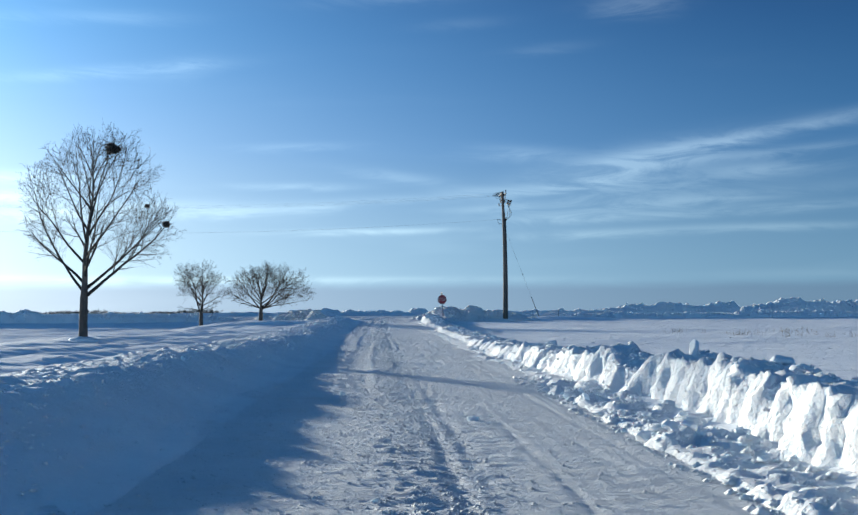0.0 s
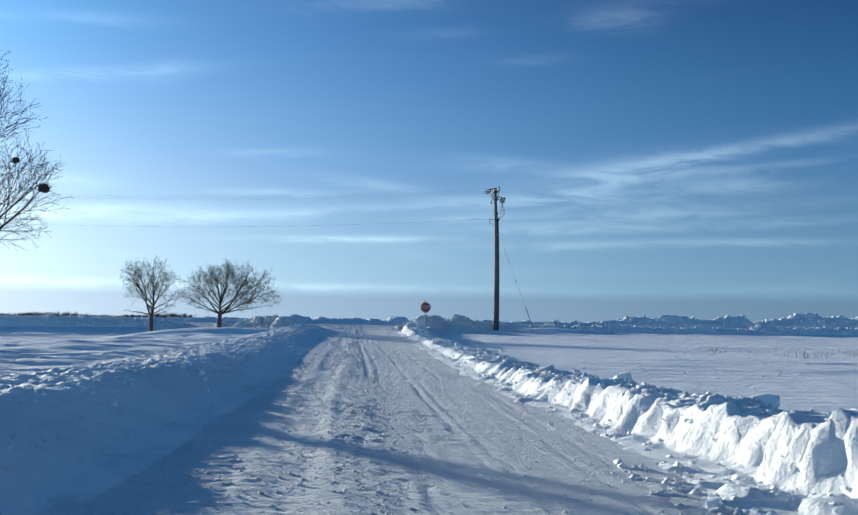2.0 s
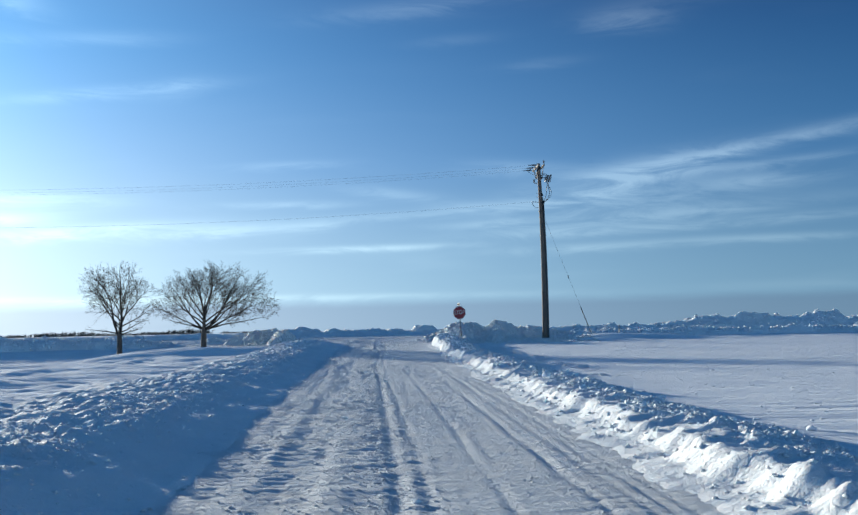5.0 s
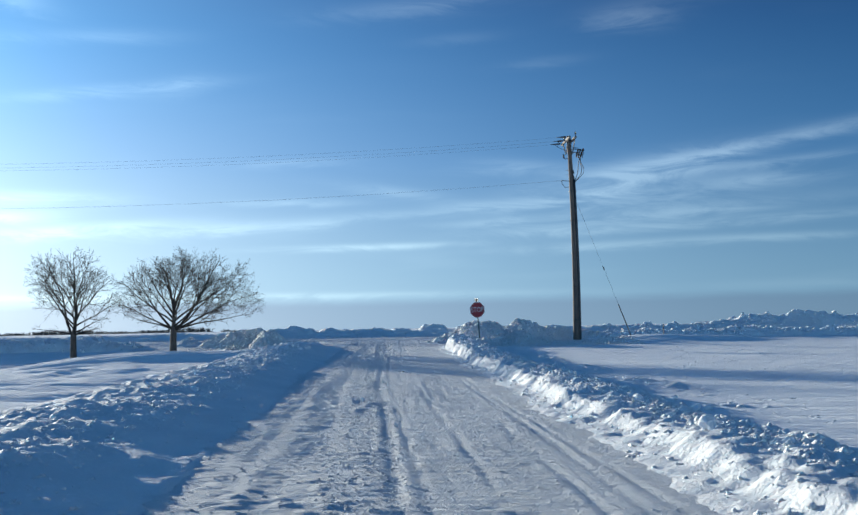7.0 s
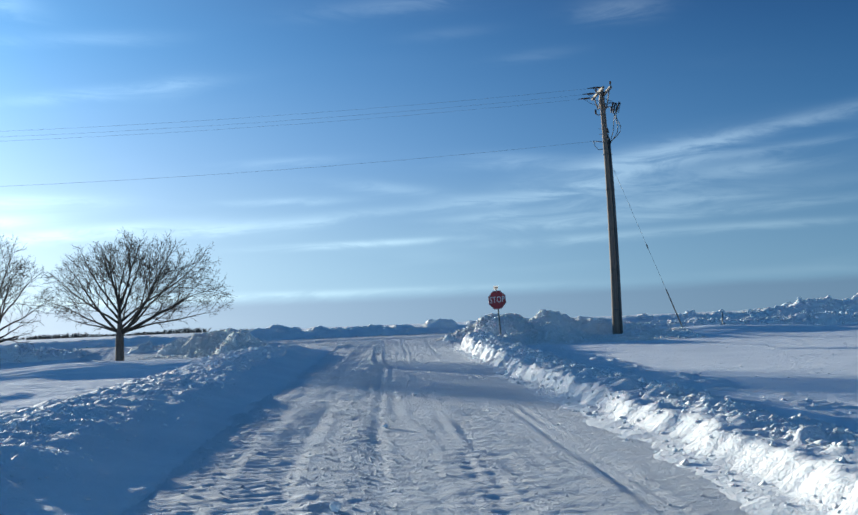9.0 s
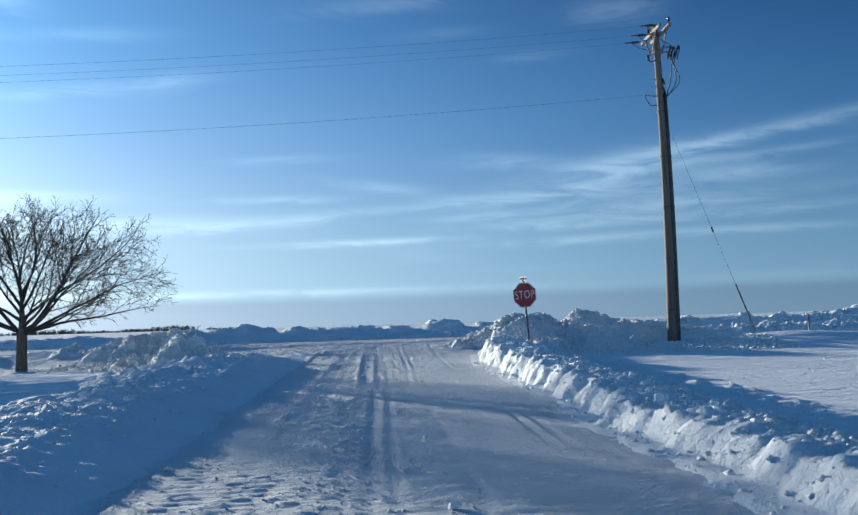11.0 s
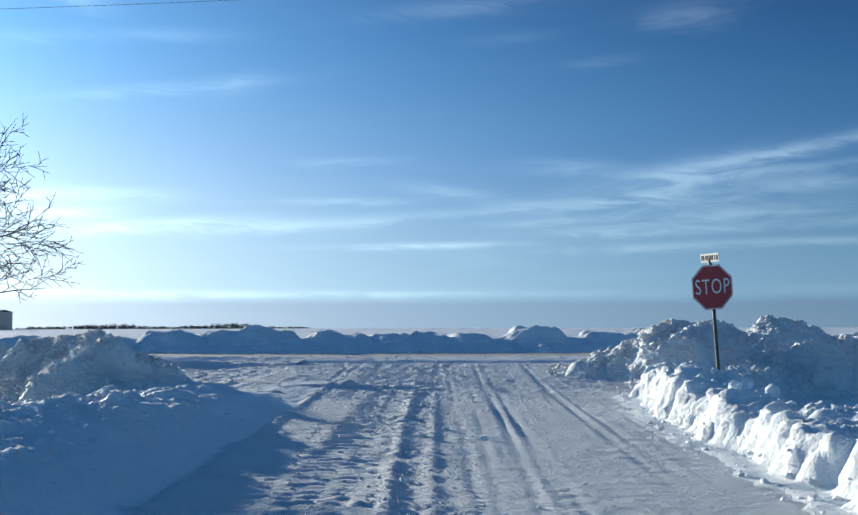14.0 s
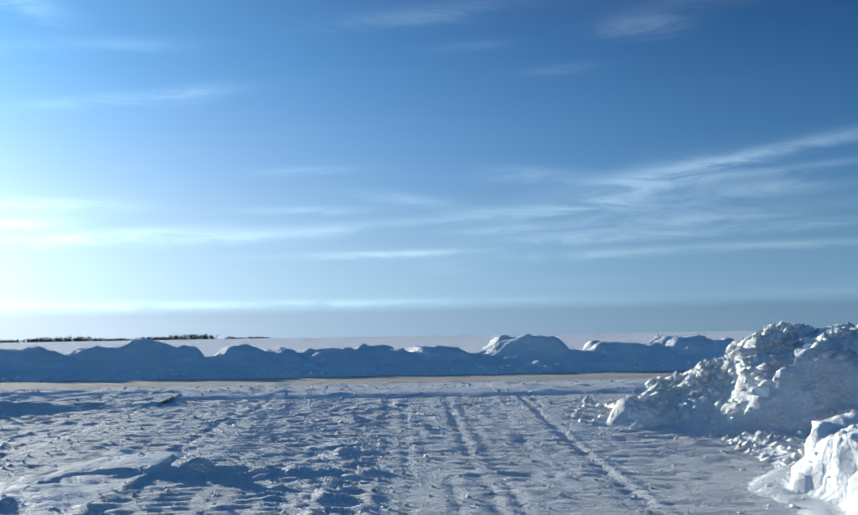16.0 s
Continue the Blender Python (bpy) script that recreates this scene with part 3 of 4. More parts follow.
Z += toe * (0.05 * fbm(X / 0.45, Y / 0.6, 86, 4, 0.6) + 0.12 * clods(X, Y, 0.13, 0.4, 87))
Z += hump(X, Y, -4.6, 9.5, 0.8, 1.6, 0.22) * (1 + 0.4 * fbm(X / 0.5, Y / 0.5, 85, 3))
Z -= 0.12 * (1 - step(-X, -foot[:, None], -foot[:, None] + 0.3)) + 0.2 * step(-X, 6.5, 6.9)
bank_l = sheet("snow_bank", X, Y, Z, SNOW_BANK)
tagged(bank_l, "drifted crumbly snow bank in shade beside the road", "snow bank", "road banks")


def pile(name, label, x0, x1, y0, y1, res, humps, seed, lump, mat, sink=0.25, power=1.0):
    """A heap: the highest of several humps, broken by lumps, sunk a little into the ground round its rim."""
    X, Y = np.meshgrid(np.arange(x0, x1 + res, res), np.arange(y0, y1 + res, res))
    wx, wy = X + 0.3 * fbm(X / 1.1, Y / 1.1, seed, 3), Y + 0.3 * fbm(X / 1.1, Y / 1.1, seed + 9, 3)
    H = np.zeros_like(X)
    for cx, cy, rx, ry, h in humps:
        H = np.maximum(H, hump(wx, wy, cx, cy, rx, ry, h, 3.0))
    Z = land(X, Y) - sink + H * (1 + 0.2 * fbm(X / 0.9, Y / 0.9, seed + 3, 4, 0.6))
    Z += rough_snow(X, Y, seed + 5, lump, power) * step(H, 0.08, 0.32)
    return tagged(sheet(name, X, Y, Z, mat), label, "snow mound")


pile_1 = pile("snow_mound", "tall lumpy grit-specked mound of snow behind the stop sign", 1.6, 13.5, 86.0, 98.4, 0.055,
     ((5.4, 93.0, 1.4, 1.6, 1.22), (7.4, 94.6, 1.6, 1.3, 1.18), (9.2, 95.2, 1.6, 1.2, 0.85), (4.9, 92.7, 1.7, 1.6, 1.1), (3.4, 92.5, 0.7, 0.7, 0.55), (2.8, 92.5, 0.55, 0.5, 0.38),
      (4.9, 89.3, 1.15, 1.6, 0.5), (3.9, 87.9, 0.75, 1.7, 0.5), (3.9, 89.0, 0.35, 0.4, 0.66), (6.6, 91.4, 1.9, 1.9, 0.62), (11.0, 95.8, 1.8, 0.9, 0.6)), 101, 0.45, SNOW_DIRTY)
pile_2 = pile("snow_mound", "dirty broken mound of snow at the corner of the roads", -12.6, -3.8, 85.2, 95.8, 0.058,
     ((-6.2, 88.1, 0.8, 0.9, 0.78), (-6.1, 89.4, 0.9, 0.9, 1.0), (-6.9, 91.2, 0.95, 1.2, 1.12), (-7.9, 91.6, 1.0, 1.1, 0.98), (-8.9, 92.4, 0.9, 0.9, 0.75), (-5.9, 91.0, 0.8, 1.1, 0.68), (-5.4, 88.6, 1.4, 0.7, 0.48),
      (-7.4, 89.3, 1.2, 0.8, 0.42), (-11.0, 94.2, 0.9, 0.8, 0.48)), 121, 0.34, SNOW_DIRTY, power=1.25)

# rough driven snow where the corner flares out
X, Y = np.meshgrid(np.arange(-15, -3.4, 0.07), np.arange(85.6, 98.0, 0.065))
Z = land(X, Y) + 0.02 + 0.022 * fbm(X / 0.3, Y / 0.15, 191, 4, 0.65) + 0.012 * fbm(X / 3, Y / 1.0, 192, 3) + 0.2 * clods(X, Y, 0.16, 0.4, 193)
for cx, cy, rx, ry, h in ((-6.5, 95.2, 2.2, 0.3, 0.08), (-9, 93.4, 2.5, 0.3, 0.07)):
    Z += hump(X, Y, cx, cy, rx, ry, h) * (1 + 0.8 * fbm(X / 0.6, Y / 0.4, 195, 3))
Z -= 0.15 * (step(-Y, -86.8, -85.6) + step(-X, 13.5, 15) + step(Y, 97.2, 98))
corner = tagged(sheet("road_3", X, Y, Z, SNOW_ROAD), "rough churned snow on the flared road corner", "road", kind="structure")


def highway_bank(label, x0, x1, yc, half, h_of, seed, lump, mat, res=0.1, power=1.0):
    X, Y = np.meshgrid(np.arange(x0, x1 + res, res), np.arange(yc - half, yc + half + 0.08, 0.08))
    c = yc + 0.5 * fbm(X / 6, X * 0, seed, 2)
    swell = fbm(X / 2.3 + 0.25 * Y, Y / 3, seed + 1, 4, 0.55)
    H = h_of(X) * (0.92 + 0.3 * swell + 0.55 * np.clip(swell - 0.1, 0, 1))
    prof = step(half - np.abs(Y - c), 0.25, half * 0.75) * step(X, x0, x0 + 1.5) * (1 - step(X, x1 - 1.5, x1))
    Z = land(X, Y) - 0.2 + H * prof + rough_snow(X, Y, seed + 2, lump, power) * step(prof, 0.05, 0.5)
    return tagged(sheet("snow_bank", X, Y, Z, mat), label, "snow bank", "highway banks")


# the wind-smoothed bank across the highway: a steep foot, a gentler slope and blown humps along its crest
X, Y = np.meshgrid(np.arange(-60, 14.01, 0.11), np.arange(102.2, 109.8, 0.1))
c = 105.6 + 0.25 * fbm(X / 7, X * 0, 141, 2)
swell = fbm(X / 2.6, X * 0 + 3, 142, 4, 0.55)
crest = 0.07 + 0.2 * np.clip(swell + 0.1, 0, 1) * (step(-X, 9, 12) + step(X, 8.5, 11))
for cx, half, h in ((-9.0, 0.9, 0.32), (-7.2, 0.75, 0.3), (-6.2, 0.6, 0.42), (-5.4, 0.6, 0.32), (-3.85, 0.45, 0.34), (-3.2, 0.5, 0.22), (-1.8, 0.6, 0.22), (-0.6, 0.42, 0.26),
                    (0.75, 0.5, 0.26), (2.3, 0.22, 0.22), (2.95, 0.6, 0.4), (5.0, 0.5, 0.26), (5.7, 0.4, 0.2), (6.9, 0.6, 0.36), (8.0, 0.5, 0.26)):
    warp = X + 0.3 * fbm(X / 0.6 + 9, Y / 0.8, 143, 3) + 0.3 * (Y - c)
    crest = np.maximum(crest, 0.95 * h * np.clip(1.25 - np.abs((warp - cx) / (1.2 * half)) ** 2.2, 0, 1) ** 0.6 * (1 + 0.35 * fbm(X / 0.35, Y / 0.35, 146, 3)))
Z = land(X, Y) - 0.02 + 0.2 * step(Y, c - 3.2, c - 1.6) + 0.13 * step(Y, c - 2.4, c - 0.2) + crest * step(Y, c - 1.6, c - 0.2) * 1.15
Z = Z * (1 - step(Y, c + 0.4, c + 3.0)) + (land(X, Y) - 0.1) * step(Y, c + 0.4, c + 3.0) - 0.1 * (1 - step(Y, 102.2, 102.7))
Z += rough_snow(X, Y, 144, 0.3, 0.62) * step(Y, 102.6, 103.2) + 0.03 * fbm(X / 0.8, Y / 0.5, 145, 4)
bank_w = tagged(sheet("snow_bank", X, Y, Z, SNOW_BANK), "long wind-smoothed snow bank along the far side of the highway", "snow bank", "highway banks")
bank_f = highway_bank("high lumpy snow bank along the far side of the highway", 12, 62, 106.6, 3.3, lambda x: knots(x, (12, 0.5), (17, 0.6), (22, 0.95), (32, 1.15), (60, 1.65)), 151, 0.6, SNOW_BANK, 0.12, 0.85)
bank_n = highway_bank("rough snow bank along the near side of the highway", -60, -13, 94.6, 1.6, lambda x: knots(x, (-60, 0.9), (-17, 0.7), (-13, 0.4)), 161, 0.45, SNOW_BANK, 0.12, 0.8)
bank_s = highway_bank("low broken rubble of snow along the near side of the highway", 9, 60, 95.4, 1.5, lambda x: knots(x, (9, 0.3), (14, 0.42), (24, 0.5), (60, 0.7)), 171, 0.4, SNOW_BANK, 0.1, 0.95)


def level_at(x, y):
    a, b = np.array([[float(x)]]), np.array([[float(y)]])
    return float((land(a, b) + field_relief(a, b))[0, 0])


# ---- trees ----
def tube(verts, faces, points, radii, sides):
    """A tapered tube along points, added to the lists."""
    first = len(verts)
    for n, p in enumerate(points):
        d = (points[min(n + 1, len(points) - 1)] - points[max(n - 1, 0)]).normalized()
        a = d.cross(Vector((0.31, 0.22, 0.93)) if abs(d.z) < 0.9 else Vector((1, 0.1, 0))).normalized()
        b = d.cross(a)
        for k in range(sides):
            t = 2 * math.pi * k / sides
            verts.append(p + (a * math.cos(t) + b * math.sin(t)) * radii[n])
    for n in range(len(points) - 1):
        for k in range(sides):
            i, j = first + n * sides + k, first + n * sides + (k + 1) % sides
            faces.append((i, j, j + sides, i + sides))
    faces.append(tuple(range(first + (len(points) - 1) * sides, first + len(points) * sides)))


def bough(rng, verts, faces, start, way, length, r0, level, inside, lift, tip, bend, free=0):
    """A tapered branch with side branches in turn, down to the twigs; it stops at the crown's edge."""
    n = max(3, int(length / 0.15))
    seg, d, p = length / n, way.normalized(), start.copy()
    pts = [p.copy()]
    for i in range(n):
        d = (d + Vector((rng.gauss(0, bend), rng.gauss(0, bend), rng.gauss(0, bend) + lift))).normalized()
        p = p + d * seg
        pts.append(p.copy())
        if i > free and not inside(p, rng.uniform(-0.1, 0.1)):
            break
    m = len(pts) - 1
    radii = [max(tip * 0.45, r0 * (1 - 0.93 * (i / m) ** 0.9)) for i in range(m + 1)]
    tube(verts, faces, pts, radii, 7 if r0 > 0.03 else 5 if r0 > 0.012 else 3)
    if not level:
        return
    gap = (0, 0.12, 0.165, 0.25)[level]
    at, turn, full = (0.3, 0.16)[level < 3] * m * seg, rng.uniform(0, 6.28), m * seg
    while at < full * 0.97:
        k = min(m - 1, int(at / seg))
        axis = (pts[k + 1] - pts[k]).normalized()
        side = axis.cross(Vector((0.3, 0.2, 0.93)) if abs(axis.z) < 0.9 else Vector((1, 0.1, 0))).normalized()
        turn += 2.4 + rng.uniform(-0.5, 0.5)
        side = side * math.cos(turn) + axis.cross(side) * math.sin(turn)
        th = rng.uniform(0.45, 0.85)
        f = at / full
        size = min((0.3, 0.38, 0.9, 1.8)[level], (0.25 + 0.5 * (1 - f)) * max(full, 0.5)) * rng.uniform(0.6, 1.15)
        bough(rng, verts, faces, pts[k].lerp(pts[k + 1], at / seg - k if at / seg - k < 1 else 1), axis * math.cos(th) + side * math.sin(th), size,
              max(tip * 0.85, radii[k] * 0.52), level - 1, inside, lift * 0.9, tip, bend * 1.1)
        at += gap * rng.uniform(0.65, 1.35)


def bare_tree(label, x, y, seed, fork, leader, limbs, crown, trunk_r, lean=0.0, tip=0.0045, lift=0.03, bend=0.075, free=7):
    """limbs: bearing in degrees (0 is to +x), tilt from upright, where it leaves the leader (0 to 1), thickness. crown: centre offset x, centre height, half width, half depth, height above and below."""
    rng = random.Random(seed)
    base = level_at(x, y) - 0.08
    top = Empty_at("bare_tree", (x, y, base))
    tagged(top, label, "tree", "trees by the road")
    ox, cz, hw, hd, up, down = crown

    def inside(p, slack=0.0):
        v = (p.z - cz) / (up if p.z > cz else down)
        lump = 0.12 * noise.noise(Vector((p.x, p.y, p.z)) * 0.8 + Vector((seed, 0, 0)))
        return ((p.x - ox) / hw) ** 2 + (p.y / hd) ** 2 + v * v < (1.0 + slack + lump) ** 2 or p.z < cz - down and p.length < fork + 0.6

    verts, faces = [], []
    stem = [Vector((0, 0, 0)), Vector((0.01, 0, 0.12)), Vector((lean * 0.3, 0.01, fork * 0.45)), Vector((lean * 0.7, 0, fork * 0.8)), Vector((lean, 0, fork))]
    radii = [trunk_r * 1.5, trunk_r * 1.1, trunk_r, trunk_r * 0.97, trunk_r * 0.95]
    d, p = Vector((0.02, 0, 1)), stem[-1].copy()
    for i in range(12):
        d = (d + Vector((rng.gauss(0, 0.045), rng.gauss(0, 0.045), 0.03))).normalized()
        p = p + d * (leader / 12)
        stem.append(p.copy())
        radii.append(max(0.012, trunk_r * 0.8 * (1 - (i + 1) / 12.5)))
    tube(verts, faces, stem, radii, 12)
    t = new("trunk", mesh_of("trunk", verts, faces, BARK))
    t.parent = top
    for bearing, tilt, where, thick in limbs:
        a, b = radians(bearing + rng.uniform(-8, 8)), radians(tilt)
        k = 4 + where * 12
        s = stem[int(k)].lerp(stem[min(16, int(k) + 1)], k - int(k))
        verts, faces = [], []
        bough(rng, verts, faces, s, Vector((math.sin(b) * math.cos(a), math.sin(b) * math.sin(a), math.cos(b))), 7.0, trunk_r * thick, 3, inside, lift * math.sin(b), tip, bend, free)
        limb = new("limb", mesh_of("limb", verts, faces, TWIG))
        limb.parent = top
    # a collar of drifted snow round the foot
    bm = bmesh.new()
    bmesh.ops.create_uvsphere(bm, u_segments=18, v_segments=10, radius=1)
    for v in bm.verts:
        v.co = Vector((v.co.x * trunk_r * 3.6, v.co.y * trunk_r * 3.2, 0.06 + v.co.z * 0.13)) * (1 + 0.15 * noise.noise(v.co * 2.3))
    for fc in bm.faces:
        fc.smooth = True
    part("snow_collar", bm, SNOW_FIELD, top, "small drift of snow round the trunk")
    return top


def Empty_at(name, place, turn=0.0):
    ob = new(name)
    ob.matrix_world = pose(*place, 0, 0, turn)
    return ob


tree_1 = bare_tree("tall bare deciduous tree with bird nests, on snow", -9.3, 32.9, 3, 1.35, 4.6,
                   [(-5, 42, 0.0, 0.5), (175, 44, 0.04, 0.38), (20, 50, 0.06, 0.34)] + [(137.5 * k + 20, 48 - 1.5 * k, 0.05 + 0.045 * k, 0.4 - 0.012 * k) for k in range(19)],
                   (0.42, 3.75, 2.3, 2.1, 2.95, 1.75), 0.125, 0.02, 0.006, 0.035, 0.05)
tree_2 = bare_tree("small bare twin-stemmed tree with tangled twigs, on snow", -15.3, 87.8, 8, 1.3, 1.5,
                   [(0, 20, 0.0, 0.55), (180, 24, 0.0, 0.5)] + [(137.5 * k + 60, 76 - 4.5 * k, 0.03 + 0.06 * k, 0.3) for k in range(13)],
                   (-0.15, 3.05, 2.4, 2.2, 2.5, 1.25), 0.15, 0.0, 0.009, 0.008, 0.08, 11)
tree_3 = bare_tree("bare spreading tree with a broad domed crown, on snow", -10.4, 87.2, 14, 1.2, 1.6,
                   [(-4, 56, 0.0, 0.55), (178, 46, 0.0, 0.42), (20, 66, 0.04, 0.34), (-25, 70, 0.06, 0.34), (0, 74, 0.02, 0.34), (165, 70, 0.05, 0.3)] + [(137.5 * k + 40, 78 - 4.6 * k, 0.02 + 0.055 * k, 0.32) for k in range(15)],
                   (0.85, 2.35, 3.65, 3.1, 2.65, 0.85), 0.16, 0.03, 0.009, 0.006, 0.055, 15)


def bird_nest(label, place, r):
    """A ragged ball of sticks and leaves."""
    rng = random.Random(int(r * 1000))
    verts, faces = [], []
    for n in range(150):
        d = Vector((rng.gauss(0, 1), rng.gauss(0, 1), rng.gauss(0, 0.7))).normalized()
        c = d * r * rng.uniform(0.3, 1.0)
        a = Vector((rng.gauss(0, 1), rng.gauss(0, 1), rng.gauss(0, 0.6))).normalized() * r * rng.uniform(0.3, 0.7)
        tube(verts, faces, [c - a, c + a * 0.1 + d * 0.02, c + a], [0.012, 0.02, 0.008], 4)
    ob = new("bird_nest", mesh_of("bird_nest", verts, faces, NEST))
    ob.location = place
    tagged(ob, label, "nest", "nests in the tall tree")
    bm = bmesh.new()
    bmesh.ops.create_icosphere(bm, subdivisions=3, radius=r * 0.8)
    for v in bm.verts:
        v.co = Vector((v.co.x, v.co.y, v.co.z * 0.8)) * (1 + 0.35 * noise.noise(v.co * 9 / r * 0.3))
    part("nest_core", bm, NEST, ob)
    return ob


bird_nest("large dark leafy nest in a bare treetop", (-8.52, 33.1, 6.55), 0.2)
bird_nest("small dark nest at the end of a bare branch", (-6.9, 33.3, 4.2), 0.1)
bird_nest("tiny dark tuft of leaves on a bare branch", (-7.45, 33.1, 4.75), 0.055)


# ---- utility pole ----
def rod(parent, name, mat, points, radius, sides=8, label=""):
    verts, faces = [], []
    tube(verts, faces, [Vector(p) for p in points], [radius] * len(points) if isinstance(radius, (int, float)) else radius, sides)
    ob = new(name, mesh_of(name, verts, faces, mat))
    ob.parent = parent
    if label:
        tagged(ob, label)
    return ob


def beam(parent, name, mat, centre, size, turn=(0, 0, 0), label="", bevel=0.01):
    bm = bmesh.new()
    bmesh.ops.create_cube(bm, size=1, matrix=Matrix.LocRotScale(Vector(centre), Euler([radians(a) for a in turn]), Vector(size)))
    bmesh.ops.bevel(bm, geom=bm.edges[:], offset=bevel, segments=1, affect="EDGES")
    return part(name, bm, mat, parent, label)


PX, PY = 10.12, 92.9
PZ = level_at(PX, PY) - 0.1
PH = 12.3 - PZ
pole = Empty_at("utility_pole", (PX, PY, PZ))
pole.matrix_world = pose(PX, PY, PZ, 0, -0.65, 0)
tagged(pole, "weathered wooden utility pole with double crossarm and cables", "utility pole")
heights = [PH * n / 14 for n in range(15)]


def bow(h):
    """How far the pole bends sideways at a height."""
    return 0.08 * math.sin(math.pi * h / PH)


rod(pole, "shaft", POLE_WOOD, [(bow(h), 0, h) for h in heights], [0.185 - 0.075 * h / PH for h in heights], 16)
rod(pole, "riser_guard", DARK_METAL, [(0.185 - 0.006 * h + bow(h), -0.09, h) for h in (0.0, 1.4, 2.8, 4.2, 5.6, 7.2, 8.85)], [0.075, 0.075, 0.075, 0.073, 0.072, 0.07, 0.066], 10, "dark conduit strapped up the pole")
for h in (1.2, 3.0, 4.8, 6.6, 8.2):
    rod(pole, "strap", DARK_METAL, [(0.215 * math.cos(a) + 0.03 + bow(h), 0.215 * math.sin(a) - 0.03, h) for a in [k * 0.5236 for k in range(13)]], 0.012, 5)
AZ = PH - 0.28
for dx in (-0.17, 0.17):
    beam(pole, "crossarm", ARM_WOOD, (dx, 0, AZ), (0.095, 2.5, 0.12), label="pale wooden crossarm")
for dy in (-1, 1):
    for dx in (-0.19, 0.19):
        rod(pole, "arm_brace", ARM_WOOD, [(dx, dy * 0.75, AZ - 0.05), (dx * 0.9, dy * 0.1, AZ - 0.72)], 0.028, 6)


def dead_end(y, z):
    """A string insulator that holds a wire off to the side."""
    e = rod(pole, "strain_insulator", PORCELAIN, [(-0.2, y, z), (-0.32, y, z), (-0.33, y, z - 0.003), (-0.42, y, z - 0.003), (-0.43, y, z - 0.005), (-0.52, y, z - 0.008), (-0.53, y, z - 0.01), (-0.62, y, z - 0.012), (-0.85, y, z - 0.02)],
            [0.018, 0.018, 0.05, 0.035, 0.055, 0.035, 0.055, 0.03, 0.015], 8, "dark porcelain strain insulator")
    return e


def post_insulator(x, y, z):
    rod(pole, "pin_insulator", PORCELAIN, [(x, y, z), (x, y, z + 0.08), (x, y, z + 0.09), (x, y, z + 0.14), (x, y, z + 0.15), (x, y, z + 0.21), (x, y, z + 0.23)], [0.015, 0.015, 0.055, 0.04, 0.06, 0.035, 0.02], 8)


for y in (-1.1, 0.12, 1.1):
    dead_end(y, AZ + 0.03)
for x, y in ((0.17, -1.15), (0.17, 1.12), (-0.17, 0.3)):
    post_insulator(x, y, AZ + 0.06)
# cut-outs and arresters on a bracket to the open side
rod(pole, "bracket", STEEL, [(0.1, 0, PH - 0.85), (0.25, -0.05, PH - 0.93), (0.5, -0.15, PH - 0.95)], 0.03, 6, "steel bracket for the cut-out fuses")
for x, y, lean in ((0.34, -0.16, 0.2), (0.46, -0.05, 0.22), (0.58, -0.2, 0.24)):
    rod(pole, "fuse_cutout", PORCELAIN, [(x, y, PH - 1.22), (x + lean * 0.2, y, PH - 1.06), (x + lean * 0.4, y, PH - 0.92), (x + lean * 0.7, y, PH - 0.76)], [0.03, 0.055, 0.03, 0.05], 8)
    rod(pole, "fuse_tube", DARK_METAL, [(x + 0.08, y - 0.03, PH - 1.26), (x + 0.2, y - 0.03, PH - 0.8)], 0.018, 6)
for k, (out, low) in enumerate(((0.72, 0.0), (0.4, 0.06), (0.6, 0.03))):
    rod(pole, "drop_cable", RUBBER, [(0.46 + 0.07 * k, -0.15, PH - 1.2), (0.46 + 0.4 * (out - 0.4), -0.16, PH - 1.5), (out + 0.02, -0.16, PH - 1.85), (out - 0.02, -0.16, PH - 2.1),
                                     (0.7 * out, -0.14, PH - 2.32 - low), (0.26, -0.12, PH - 2.52 - low), (0.17, -0.1, PH - 2.75)], 0.018, 6, "black looping drop cable")
for y in (-1.1, 0.12, 1.1):
    rod(pole, "jumper_wire", RUBBER, [(-0.6, y, AZ), (-0.35, y * 0.9, AZ - 0.22), (0.1, y * 0.6 - 0.1, AZ - 0.5), (0.3, y * 0.3 - 0.1, PH - 0.72), (0.55, -0.12, PH - 0.78)], 0.012, 5)
rod(pole, "arrester", PORCELAIN, [(-0.1, -0.1, PH - 1.25), (-0.24, -0.12, PH - 1.3), (-0.34, -0.12, PH - 1.22), (-0.34, -0.12, PH - 1.04)], [0.02, 0.02, 0.045, 0.05], 7)
rod(pole, "spool_bracket", STEEL, [(-0.1, 0, PH - 2.5), (-0.5, 0, PH - 2.45)], 0.025, 6)
rod(pole, "wire_tail", RUBBER, [(-0.5, 0, PH - 2.45), (-0.46, -0.05, PH - 2.65), (-0.33, -0.08, PH - 2.85), (-0.12, -0.12, PH - 2.85)], 0.016, 5)
for h in (1.9, 2.15, 2.5):
    rod(pole, "step_bolt", STEEL, [(-0.22, 0, PH - h), (0.22, 0, PH - h - 0.02)], 0.012, 5)
for x, h in ((0.14, 2.2), (0.13, 1.9)):
    rod(pole, "clamp", DARK_METAL, [(x, -0.1, PH - h), (x + 0.06, -0.14, PH - h - 0.22)], 0.035, 6)


